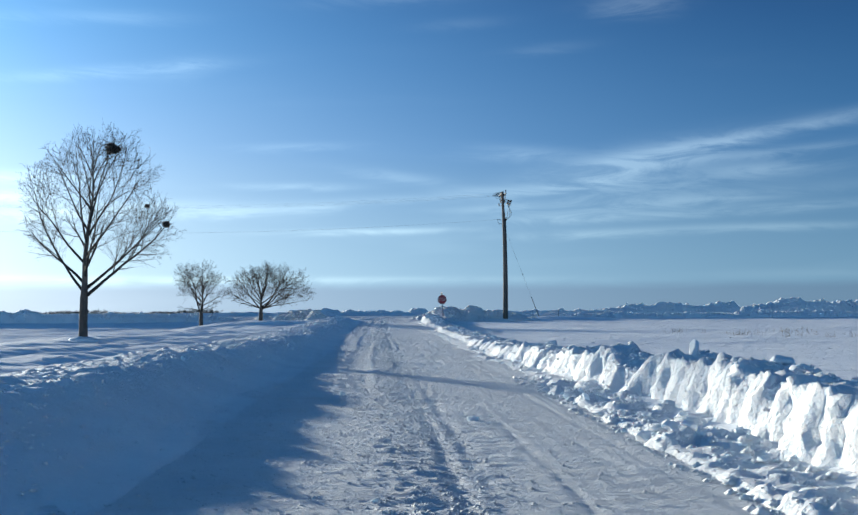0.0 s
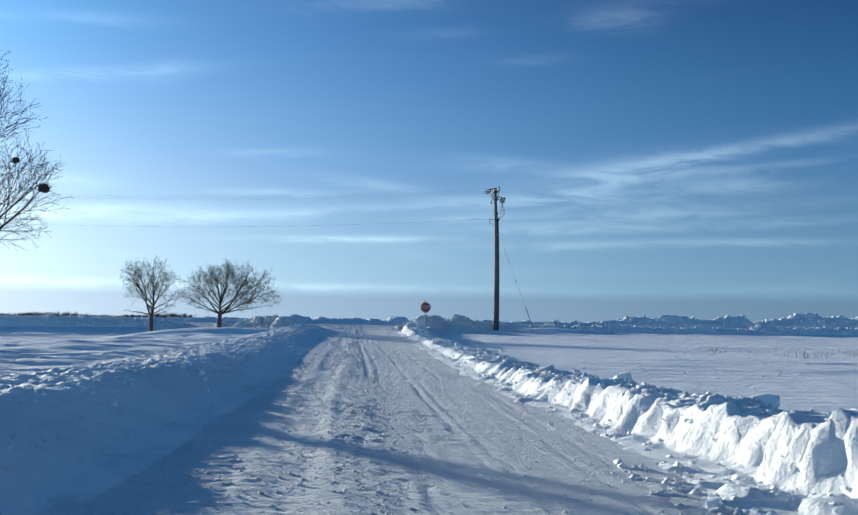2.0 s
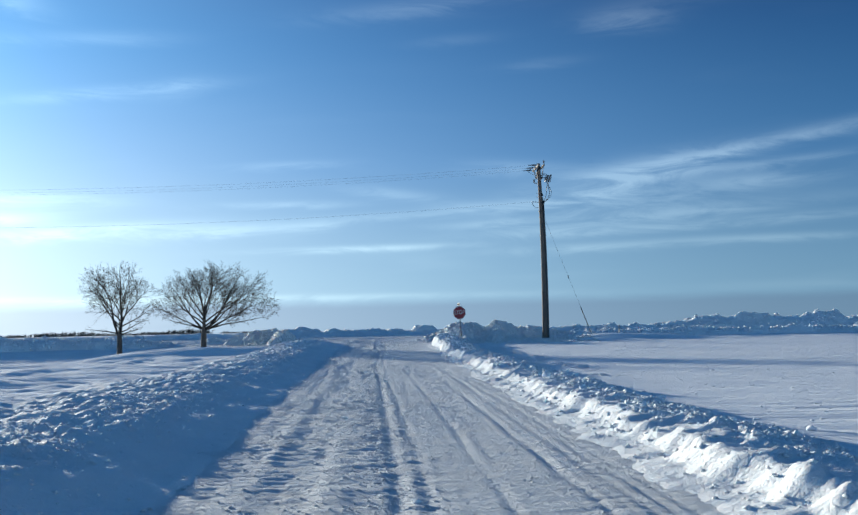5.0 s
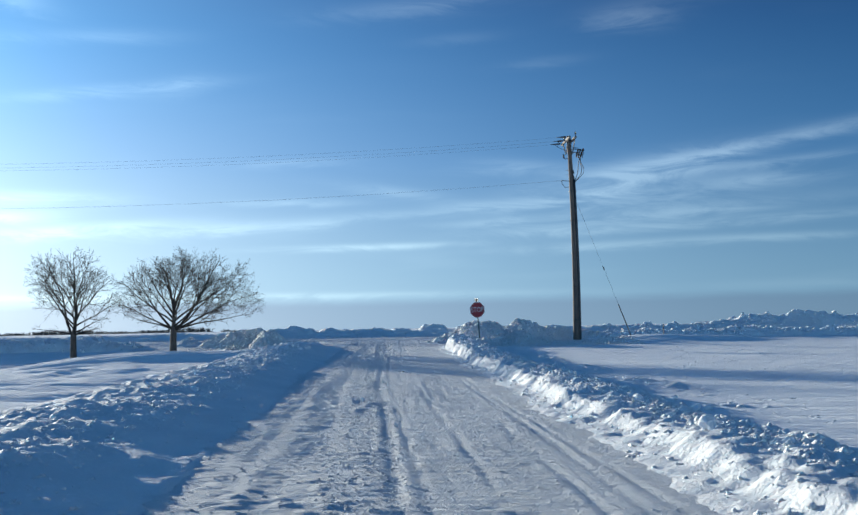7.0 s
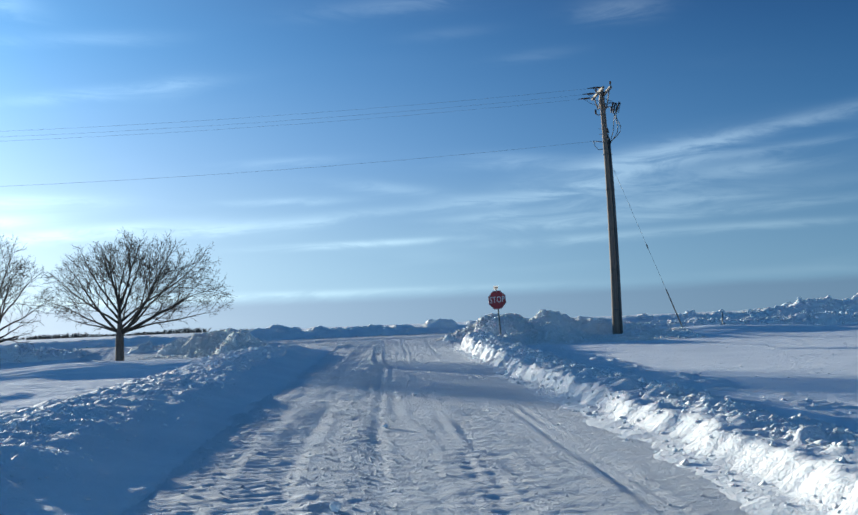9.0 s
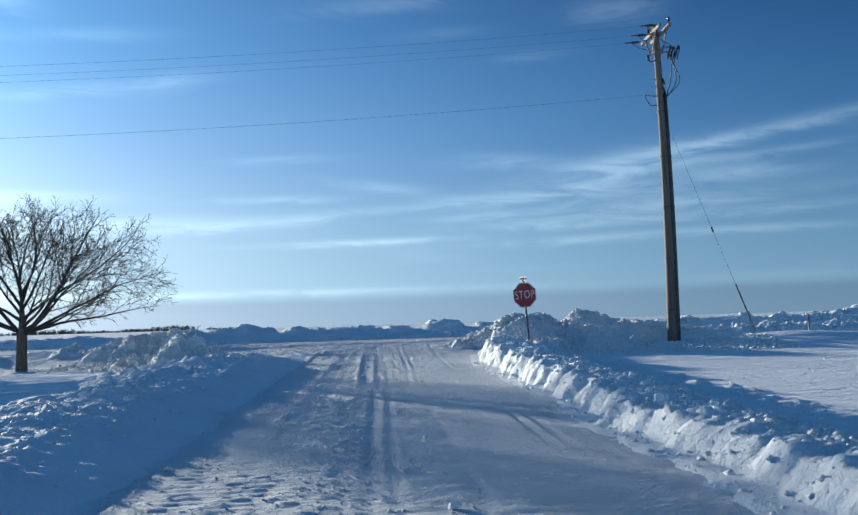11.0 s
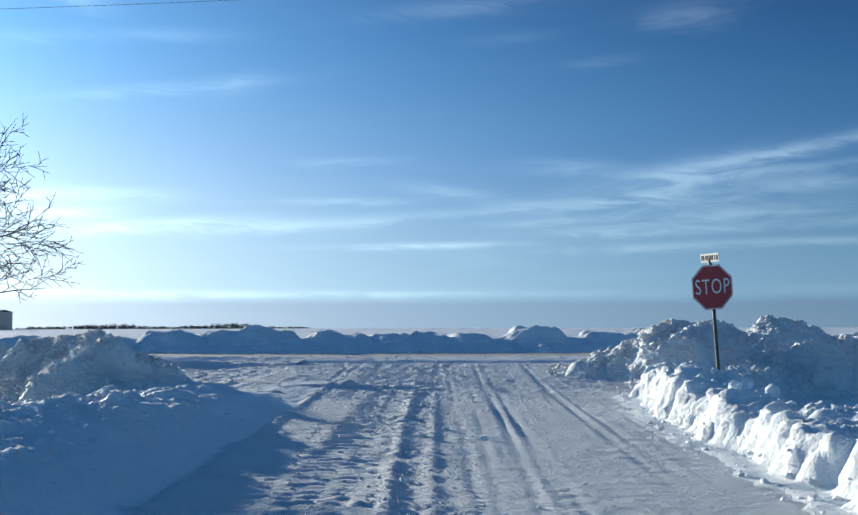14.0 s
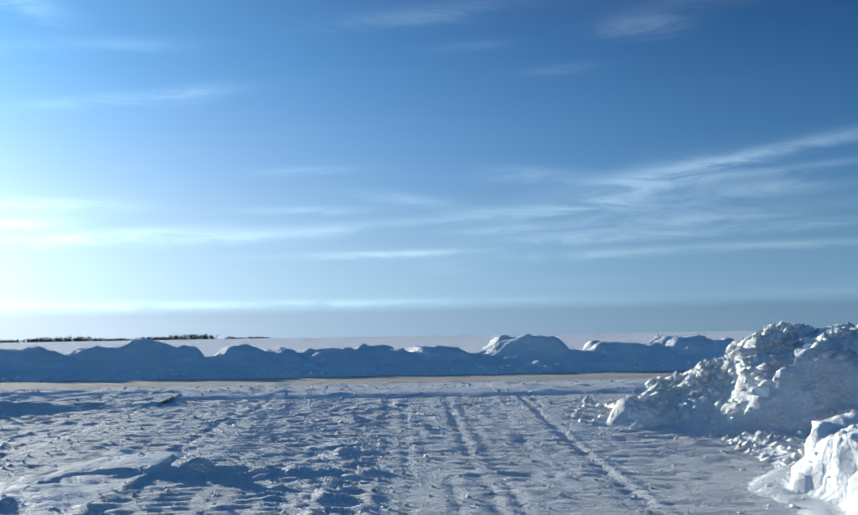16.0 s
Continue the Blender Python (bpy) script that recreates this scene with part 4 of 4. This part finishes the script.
def wire(label, y, z, sag, radius=0.011, start=0.75):
    pts = []
    for n in range(41):
        f = n / 40
        pts.append(Vector((PX - start - 62 * f, y, z - 4 * sag * f * (1 - f))))
    verts, faces = [], []
    tube(verts, faces, pts, [radius] * len(pts), 5)
    ob = new("power_line", mesh_of("power_line", verts, faces, WIRE))
    return tagged(ob, label, "power line", "overhead wires")


for y in (-1.1, 0.12, 1.1):
    wire("thin dark overhead power line strung from the pole", PY + y, PZ + AZ, 1.1, 0.0038)
wire("single lower neutral wire strung from the pole", PY, PZ + PH - 2.45, 1.15, 0.0048, 0.48)

guy = Empty_at("guy_wire", (13.15, PY, level_at(13.15, PY) - 0.05))
tagged(guy, "slanting steel guy wire with a guard sleeve", "guy wire")
gz = 9.3 - level_at(13.15, PY)
rod(guy, "cable", STEEL, [(-3.05, 0, gz), (-2.858, 0, gz * 0.937), (0, 0, 0)], 0.007, 5)
rod(guy, "guy_insulator", PORCELAIN, [(-2.974, 0, gz * 0.975), (-2.916, 0, gz * 0.956), (-2.858, 0, gz * 0.937)], [0.03, 0.055, 0.03], 8)
rod(guy, "guard_sleeve", GUARD_YELLOW, [(-0.70, 0, gz * 0.23), (0, 0, 0)], 0.03, 8, "weathered plastic guard sleeve")
rod(guy, "turnbuckle", DARK_METAL, [(-1.476, 0, gz * 0.484), (-1.409, 0, gz * 0.462)], 0.03, 6)

marker = Empty_at("marker_post", (14.7, 92.2, level_at(14.7, 92.2) - 0.1))
tagged(marker, "thin dark marker post in the snow", "post")
rod(marker, "stake", DARK_METAL, [(0, 0, 0), (0.01, 0, 0.75)], 0.025, 6)


# ---- stop sign ----
SX, SY = 4.46, 89.2
sign = Empty_at("stop_sign", (SX, SY, 1.1))
sign.matrix_world = pose(SX + 0.105, SY, 1.09, 1.5, -4.4, 14)
tagged(sign, "red octagonal stop sign on a green steel post in snow", "road sign")
bm = bmesh.new()
prof = [(-0.045, 0.0), (-0.028, 0.0), (-0.022, 0.03), (0.022, 0.03), (0.028, 0.0), (0.045, 0.0), (0.045, 0.005), (0.031, 0.005), (0.025, 0.036), (-0.025, 0.036), (-0.031, 0.005), (-0.045, 0.005)]
lo = [bm.verts.new((0.68 * x, y + 0.004, -0.5)) for x, y in prof]
hi = [bm.verts.new((0.68 * x, y + 0.004, 2.12)) for x, y in prof]
for k in range(len(prof)):
    bm.faces.new((lo[k], lo[(k + 1) % 12], hi[(k + 1) % 12], hi[k]))
bm.faces.new(hi)
part("post", bm, POST_GREEN, sign, "green u-channel steel post")


def octagon(name, width, thick, y, mat, inner=0.0, label=""):
    bm = bmesh.new()
    r = width / 2 / math.cos(math.pi / 8)
    rings = []
    for radius in ((r, inner / 2 / math.cos(math.pi / 8)) if inner else (r,)):
        for yy in (y, y + thick):
            rings.append([bm.verts.new((radius * math.cos(math.pi / 8 + k * math.pi / 4), yy, SIGN_Z + radius * math.sin(math.pi / 8 + k * math.pi / 4))) for k in range(8)])
    for k in range(8):
        n = (k + 1) % 8
        bm.faces.new((rings[0][k], rings[0][n], rings[1][n], rings[1][k]))
        if inner:
            bm.faces.new((rings[2][n], rings[2][k], rings[3][k], rings[3][n]))
            bm.faces.new((rings[0][n], rings[0][k], rings[2][k], rings[2][n]))
            bm.faces.new((rings[1][k], rings[1][n], rings[3][n], rings[3][k]))
    if not inner:
        bm.faces.new(rings[0])
        bm.faces.new(rings[1][::-1])
    bmesh.ops.recalc_face_normals(bm, faces=bm.faces[:])
    return part(name, bm, mat, sign, label)


SIGN_Z = 1.70
octagon("panel", 0.762, 0.003, 0.0, SIGN_RED, 0, "faded red octagonal panel")
octagon("border", 0.745, 0.002, -0.0025, SIGN_WHITE, 0.718, "thin white border")


def lettering(name, text, size, place, turn, mat, parent, stretch=1.0):
    cu = bpy.data.curves.new(name, "FONT")
    cu.body, cu.size, cu.align_x, cu.align_y, cu.extrude, cu.space_character = text, size, "CENTER", "CENTER", 0.001, 1.12
    cu.offset = -0.002
    tmp = bpy.data.objects.new(name, cu)
    me = bpy.data.meshes.new_from_object(tmp)
    bpy.data.objects.remove(tmp)
    me.materials.append(mat)
    ob = new(name, me)
    ob.parent = parent
    ob.matrix_basis = pose(*place, *turn) @ Matrix.Diagonal((stretch, 1, 1, 1))
    return ob


lettering("lettering", "STOP", 0.365, (0, -0.004, SIGN_Z), (90, 0, 0), SIGN_WHITE, sign, 0.70)
for z in (SIGN_Z + 0.31, SIGN_Z - 0.31):
    rod(sign, "bolt", STEEL, [(0, -0.008, z), (0, 0.03, z)], 0.012, 8)
rod(sign, "blade_bracket", DARK_METAL, [(0, 0.02, SIGN_Z + 0.38), (0, 0.02, SIGN_Z + 0.47)], 0.03, 8)
# the street name blade runs nearly along the road
BU, BN = Vector((math.cos(radians(84)), math.sin(radians(84)), 0)), Vector((-math.sin(radians(84)), math.cos(radians(84)), 0))
BC = Vector((0, 0.02, SIGN_Z + 0.505))
blade = beam(sign, "street_name_blade", BLADE_WHITE, BC, (0.78, 0.006, 0.15), (0, 0, 84), label="white street name blade with dark marks", bevel=0.002)
for s_at, wd in ((-0.33, 0.07), (-0.24, 0.05), (-0.14, 0.05), (-0.07, 0.05), (0.0, 0.05), (0.07, 0.05), (0.14, 0.05), (0.24, 0.05), (0.32, 0.06)):
    beam(blade, "dark_mark", SIGN_BLACK, BC + BU * s_at + BN * 0.005, (wd * 0.85, 0.003, 0.085), (0, 0, 84), bevel=0.0005)


# ---- distance ----
def shed():
    top = Empty_at("farm_shed", (-279.0, 715, 1.5), 0)
    tagged(top, "plain grey metal farm shed far across the snow", "shed")
    bm = bmesh.new()
    bmesh.ops.create_cube(bm, size=1, matrix=Matrix.LocRotScale(Vector((0, 0, 6.5)), None, Vector((34, 24, 14))))
    part("wall", bm, SHED_WALL, top)
    bm = bmesh.new()
    a = [bm.verts.new((x, y, z)) for x in (-17.3, 17.3) for y, z in ((-12.3, 13.4), (0, 14.6), (12.3, 13.4), (12.3, 13.7), (0, 14.9), (-12.3, 13.7))]
    for k in range(6):
        n = (k + 1) % 6
        bm.faces.new((a[k], a[n], a[6 + n], a[6 + k]))
    bm.faces.new(a[:6][::-1])
    bm.faces.new(a[6:])
    part("roof", bm, SHED_ROOF, top, "low snowy roof")
    for k in range(9):
        beam(top, "siding_rib", SHED_WALL, (-16 + k * 4.0, -12.05, 6.5), (0.4, 0.12, 13.4), bevel=0.01)
    beam(top, "door", SHED_ROOF, (6, -12.1, 4.0), (7.0, 0.16, 8.0), label="large sliding door", bevel=0.01)


shed()


def far_wood(label, x0, x1, y, tall, count, seed):
    """A far row of bare trees and brush: many fine upright stems with twigs."""
    rng = random.Random(seed)
    verts, faces = [], []
    for n in range(count):
        x = rng.uniform(x0, x1)
        yy = y + rng.uniform(-12, 12)
        h = tall * (0.45 + 0.55 * rng.random()) * (0.55 + 0.45 * math.sin(x * 0.031) ** 2) * (0.6 + 0.6 * abs(noise.noise(Vector((x * 0.05, seed, 0)))))
        s = Vector((x, yy, 4.6))
        tube(verts, faces, [s, s + Vector((rng.gauss(0, 0.2), 0, h * 0.5)), s + Vector((rng.gauss(0, 0.5), 0, h))], [0.3, 0.2, 0.05], 3)
        for _ in range(6):
            b = s + Vector((0, 0, h * rng.uniform(0.1, 0.8)))
            tube(verts, faces, [b, b + Vector((rng.gauss(0, 1.1), rng.gauss(0, 1), h * rng.uniform(0.1, 0.35)))], [0.22, 0.06], 3)
    ob = new("distant_trees", mesh_of("distant_trees", verts, faces, FAR_WOOD))
    return tagged(ob, label, "trees", kind="stuff")


far_wood("far low line of bare trees on the horizon", -310, -138, 880, 7.5, 560, 1)
far_wood("far clump of bare trees on the horizon", -132, -100, 900, 5.5, 90, 2)
far_wood("far low brush on the horizon", -360, -316, 900, 4.2, 60, 3)


# ---- loose snow chunks ----
def chunk_mesh(seed, stretch):
    """A broken block: the hull of a few random points, its edges worn."""
    rng = random.Random(seed + 40)
    bm = bmesh.new()
    for n in range(13):
        p = Vector((rng.uniform(-1, 1), rng.uniform(-1, 1), rng.uniform(-0.7, 1)))
        p = p / max(0.75, p.length)
        bm.verts.new((p.x * stretch[0], p.y * stretch[1], p.z * stretch[2]))
    bmesh.ops.convex_hull(bm, input=bm.verts[:])
    bmesh.ops.delete(bm, geom=[v for v in bm.verts if not v.link_faces], context="VERTS")
    bmesh.ops.bevel(bm, geom=bm.edges[:], offset=0.07, segments=1, affect="EDGES")
    me = bpy.data.meshes.new("snow_chunk")
    bm.to_mesh(me)
    bm.free()
    me.materials.append(SNOW_CHUNK)
    return me


CHUNKS = [chunk_mesh(n, s) for n, s in enumerate(((1, 1, 0.8), (1.3, 0.9, 0.75), (0.9, 1.2, 1.0), (1.1, 0.8, 1.1), (1.5, 1.0, 0.6), (0.8, 0.8, 1.2)))]
down = Vector((0, 0, -1))
bpy.context.view_layer.update()
SURFACES = [o for o in (road, bank_r, bank_l, ground, pile_1, pile_2, bank_n, bank_s, bank_f)]


def rest(x, y):
    """The height of the snow under a place."""
    best = -9.0
    for o in SURFACES:
        hit, p, _, _ = o.ray_cast(Vector((x, y, 9.0)), down)
        if hit:
            best = max(best, p.z)
    return best


def chunk(kind, x, y, size, turn, label, group, tilt=0.0, sink=0.35, scale=(1, 1, 1)):
    ob = new("snow_chunk", CHUNKS[kind])
    ob.matrix_world = pose(x, y, rest(x, y) + size * sink * 0.6 * scale[2], tilt, 0, turn) @ Matrix.Diagonal((size * scale[0], size * scale[1], size * scale[2], 1))
    return tagged(ob, label, "snow chunk", group)


# single blocks that stand out
chunk(3, 4.22, 14.65, 0.15, 24, "upright slab of packed snow on the bank crest", "snow chunks on the bank", 6, 0.15, (0.45, 0.95, 1.3))
chunk(1, 4.15, 21.1, 0.2, 50, "large block of snow on the bank crest", "snow chunks on the bank")
chunk(0, 4.35, 17.2, 0.15, 130, "block of snow on the bank crest", "snow chunks on the bank")
chunk(0, 4.11, 27.03, 0.2, 115, "big squared block of snow on the bank crest", "snow chunks on the bank", 4, 1.25, (1.0, 1.0, 1.0))
chunk(2, 4.6, 12.4, 0.17, 85, "round lump of snow on the bank crest", "snow chunks on the bank")
chunk(0, 2.55, 10.6, 0.12, 35, "round lump of snow at the foot of the bank", "snow chunks on the road")
chunk(2, 2.85, 10.8, 0.13, 75, "round lump of snow at the foot of the bank", "snow chunks on the road")
chunk(1, 0.95, 12.2, 0.07, 0, "lump of snow lying on the road", "snow chunks on the road")
rng = random.Random(77)
for n in range(95):
    y = rng.uniform(8, 88)
    x = float(right_foot(y)) + rng.choice((rng.uniform(0.5, 2.2), rng.uniform(0.5, 1.2)))
    chunk(rng.randrange(6), x, y, rng.uniform(0.05, 0.09) * (1.5 if rng.random() < 0.15 else 1), rng.uniform(0, 360), "broken lump of snow on the ploughed bank", "snow chunks on the bank", rng.uniform(-25, 25))
for n in range(35):
    y = rng.uniform(8, 82)
    x = float(left_crest(y)) + rng.uniform(-0.8, 0.8)
    chunk(rng.randrange(6), x, y, rng.uniform(0.04, 0.075), rng.uniform(0, 360), "small lump of snow on the drifted bank", "snow chunks on the bank", rng.uniform(-25, 25))
for n in range(22):
    y = rng.uniform(6, 90)
    x = rng.gauss(-0.2, 0.35)
    chunk(rng.randrange(6), x, y, rng.uniform(0.03, 0.06), rng.uniform(0, 360), "small lump of snow lying on the road", "snow chunks on the road", rng.uniform(-25, 25))
for n in range(60):
    y = rng.uniform(87.5, 97)
    x = rng.uniform(3.6, 12.0)
    chunk(rng.randrange(6), x, y, rng.uniform(0.05, 0.1) * (1.7 if rng.random() < 0.2 else 1), rng.uniform(0, 360), "broken block of snow on the roadside mound", "snow chunks on the mounds", rng.uniform(-30, 30))
for n in range(45):
    chunk(rng.randrange(6), rng.gauss(-6.9, 1.0), rng.gauss(90.0, 1.3), rng.uniform(0.05, 0.12), rng.uniform(0, 360), "broken block of snow on the roadside mound", "snow chunks on the mounds", rng.uniform(-30, 30))
for n in range(36):
    y = rng.uniform(8.5, 18)
    chunk(rng.randrange(6), float(right_foot(y)) - rng.uniform(0.1, 1.1), y, rng.uniform(0.04, 0.09), rng.uniform(0, 360), "broken lump of snow at the foot of the bank", "snow chunks on the road", rng.uniform(-25, 25))


# ---- fine crumbs, too many to count ----
def crumbs(name, label, seed, count, spot, small, large, mat, over, flat=0.7, owner=None):
    """Little broken bits of snow strewn over the surfaces: jittered octahedra, joined."""
    rng = random.Random(seed)
    verts, faces = [], []
    for n in range(count):
        x, y = spot(rng)
        z = -9.0
        for o in over:
            hit, p, _, _ = o.ray_cast(Vector((x, y, 9.0)), down)
            if hit:
                z = max(z, p.z)
        if z < -5:
            continue
        r = small + (large - small) * rng.random() ** 3
        a, k = rng.uniform(0, 6.28), len(verts)
        for q in range(4):
            t = a + q * 1.5708 + rng.uniform(-0.4, 0.4)
            e = r * rng.uniform(0.6, 1.2)
            verts.append((x + e * math.cos(t), y + e * math.sin(t), z + r * rng.uniform(-0.1, 0.35) * flat))
        verts.append((x + rng.uniform(-0.4, 0.4) * r, y + rng.uniform(-0.4, 0.4) * r, z + r * rng.uniform(0.6, 1.2) * flat))
        verts.append((x, y, z - 0.5 * r))
        for q in range(4):
            faces.append((k + q, k + (q + 1) % 4, k + 4))
            faces.append((k + (q + 1) % 4, k + q, k + 5))
    ob = new(name, mesh_of(name, verts, faces, mat, True))
    if owner:
        ob.parent = owner
        return tagged(ob, label, kind="stuff")
    return tagged(ob, label, "snow crumbs", kind="stuff")


def road_spot(rng):
    y = 6 + 86 * rng.random() ** 1.3
    lane = rng.random()
    if lane < 0.45:
        x = rng.gauss(0.0, 0.24)
    elif lane < 0.88:
        x = rng.uniform(-2.4, -0.2)
    else:
        x = rng.uniform(0.2, 2.4)
    return x - 0.0157 * max(-31, min(25, y - 31)), y


def right_spot(rng):
    y = 6 + 83 * rng.random() ** 1.2
    if y > 20 or rng.random() < 0.5:
        return float(right_foot(y)) + abs(rng.gauss(0, 0.8)) + 0.55, y
    return float(right_foot(y)) + rng.choice((rng.uniform(-1.2, -0.15), rng.uniform(0.6, 1.6))), y


def left_spot(rng):
    y = 6 + 77 * rng.random() ** 1.2
    return float(left_crest(y)) + rng.gauss(0.15, 0.42), y


crumbs("loose_snow", "small crumbs of broken snow strewn on the road", 201, 26000, road_spot, 0.006, 0.025, SNOW_ROAD, (road,), owner=road)
crumbs("loose_snow", "broken bits of snow strewn over the sunny bank", 202, 15000, right_spot, 0.014, 0.075, SNOW_BANK, (bank_r, road), owner=bank_r)
crumbs("loose_snow", "broken bits of snow strewn over the shaded bank", 203, 12000, left_spot, 0.008, 0.04, SNOW_BANK, (bank_l,), owner=bank_l)
crumbs("loose_snow", "broken bits of snow strewn over the corner piles", 204, 13000, lambda r: (r.uniform(3.2, 12.5), r.uniform(87, 97.5)), 0.025, 0.1, SNOW_DIRTY, (pile_1, ground), owner=pile_1)
crumbs("loose_snow", "broken bits of snow at the toe of the tall pile", 211, 900, lambda r: (r.gauss(3.5, 0.5), r.gauss(93.3, 0.5)), 0.03, 0.13, SNOW_DIRTY, (pile_1, ground, road), 0.9, pile_1)
crumbs("loose_snow", "gritty bits of snow strewn over the low corner pile", 205, 4500, lambda r: (r.gauss(-7.0, 1.4), r.gauss(89.9, 1.7)), 0.025, 0.09, SNOW_DIRTY, (pile_2, ground), owner=pile_2)
crumbs("loose_snow", "churned bits of snow on the junction", 206, 5000, lambda r: (r.uniform(-12, 3.6), r.uniform(86.5, 98.5)), 0.01, 0.036, SNOW_ROAD, (road, highway, corner))
crumbs("loose_snow", "tumbled blocks of snow along the high far bank", 207, 1500, lambda r: (r.uniform(11, 52), r.gauss(105.9, 1.0)), 0.06, 0.2, SNOW_BANK, (bank_f,), 0.7, bank_f)
def face_spot(rng):
    y = rng.uniform(10, 89)
    return float(right_foot(y)) + rng.uniform(-0.35, 0.75), y


crumbs("loose_snow", "angular bits of snow stuck in the broken bank face", 210, 2200, face_spot, 0.015, 0.055, SNOW_BANK, (bank_r, road), 0.8, bank_r)
crumbs("loose_snow", "small bits of snow along the foot of the far bank", 209, 900, lambda r: (r.uniform(-16, 14), 102.75 + abs(r.gauss(0, 0.35))), 0.02, 0.09, SNOW_BANK, (bank_w, highway), 0.8, bank_w)
crumbs("loose_snow", "broken bits of snow strewn along the near highway bank", 208, 3500, lambda r: (r.uniform(-45, -13), r.gauss(94.4, 0.8)), 0.04, 0.16, SNOW_BANK, (bank_n,), 0.9, bank_n)


def field_spot(rng):
    return 5.2 + 30 * rng.random() ** 1.2, 14 + 79 * rng.random()


crumbs("loose_snow", "low wind-worn lumps of snow on the open field", 212, 4500, field_spot, 0.012, 0.06, SNOW_FIELD, (ground,), 0.35, ground)
crumbs("loose_snow", "broken bits of snow along the low rubble bank", 213, 3500, lambda r: (r.uniform(9, 48), r.gauss(95.3, 0.7)), 0.04, 0.17, SNOW_BANK, (bank_s,), 0.8, bank_s)


def dry_weeds():
    """Thin dead stalks that poke out of the field."""
    rng = random.Random(9)
    verts, faces = [], []
    for n in range(45):
        cx, cy = rng.uniform(14, 23), rng.uniform(42, 58)
        for k in range(rng.randrange(3, 9)):
            x, y = cx + rng.gauss(0, 0.15), cy + rng.gauss(0, 0.15)
            s = Vector((x, y, level_at(x, y) - 0.05))
            tube(verts, faces, [s, s + Vector((rng.gauss(0, 0.04), rng.gauss(0, 0.04), rng.uniform(0.12, 0.3)))], [0.006, 0.003], 3)
    ob = new("dry_weeds", mesh_of("dry_weeds", verts, faces, STUBBLE))
    return tagged(ob, "dead straw-coloured weed stalks poking through snow", "weeds", kind="stuff")


dry_weeds()
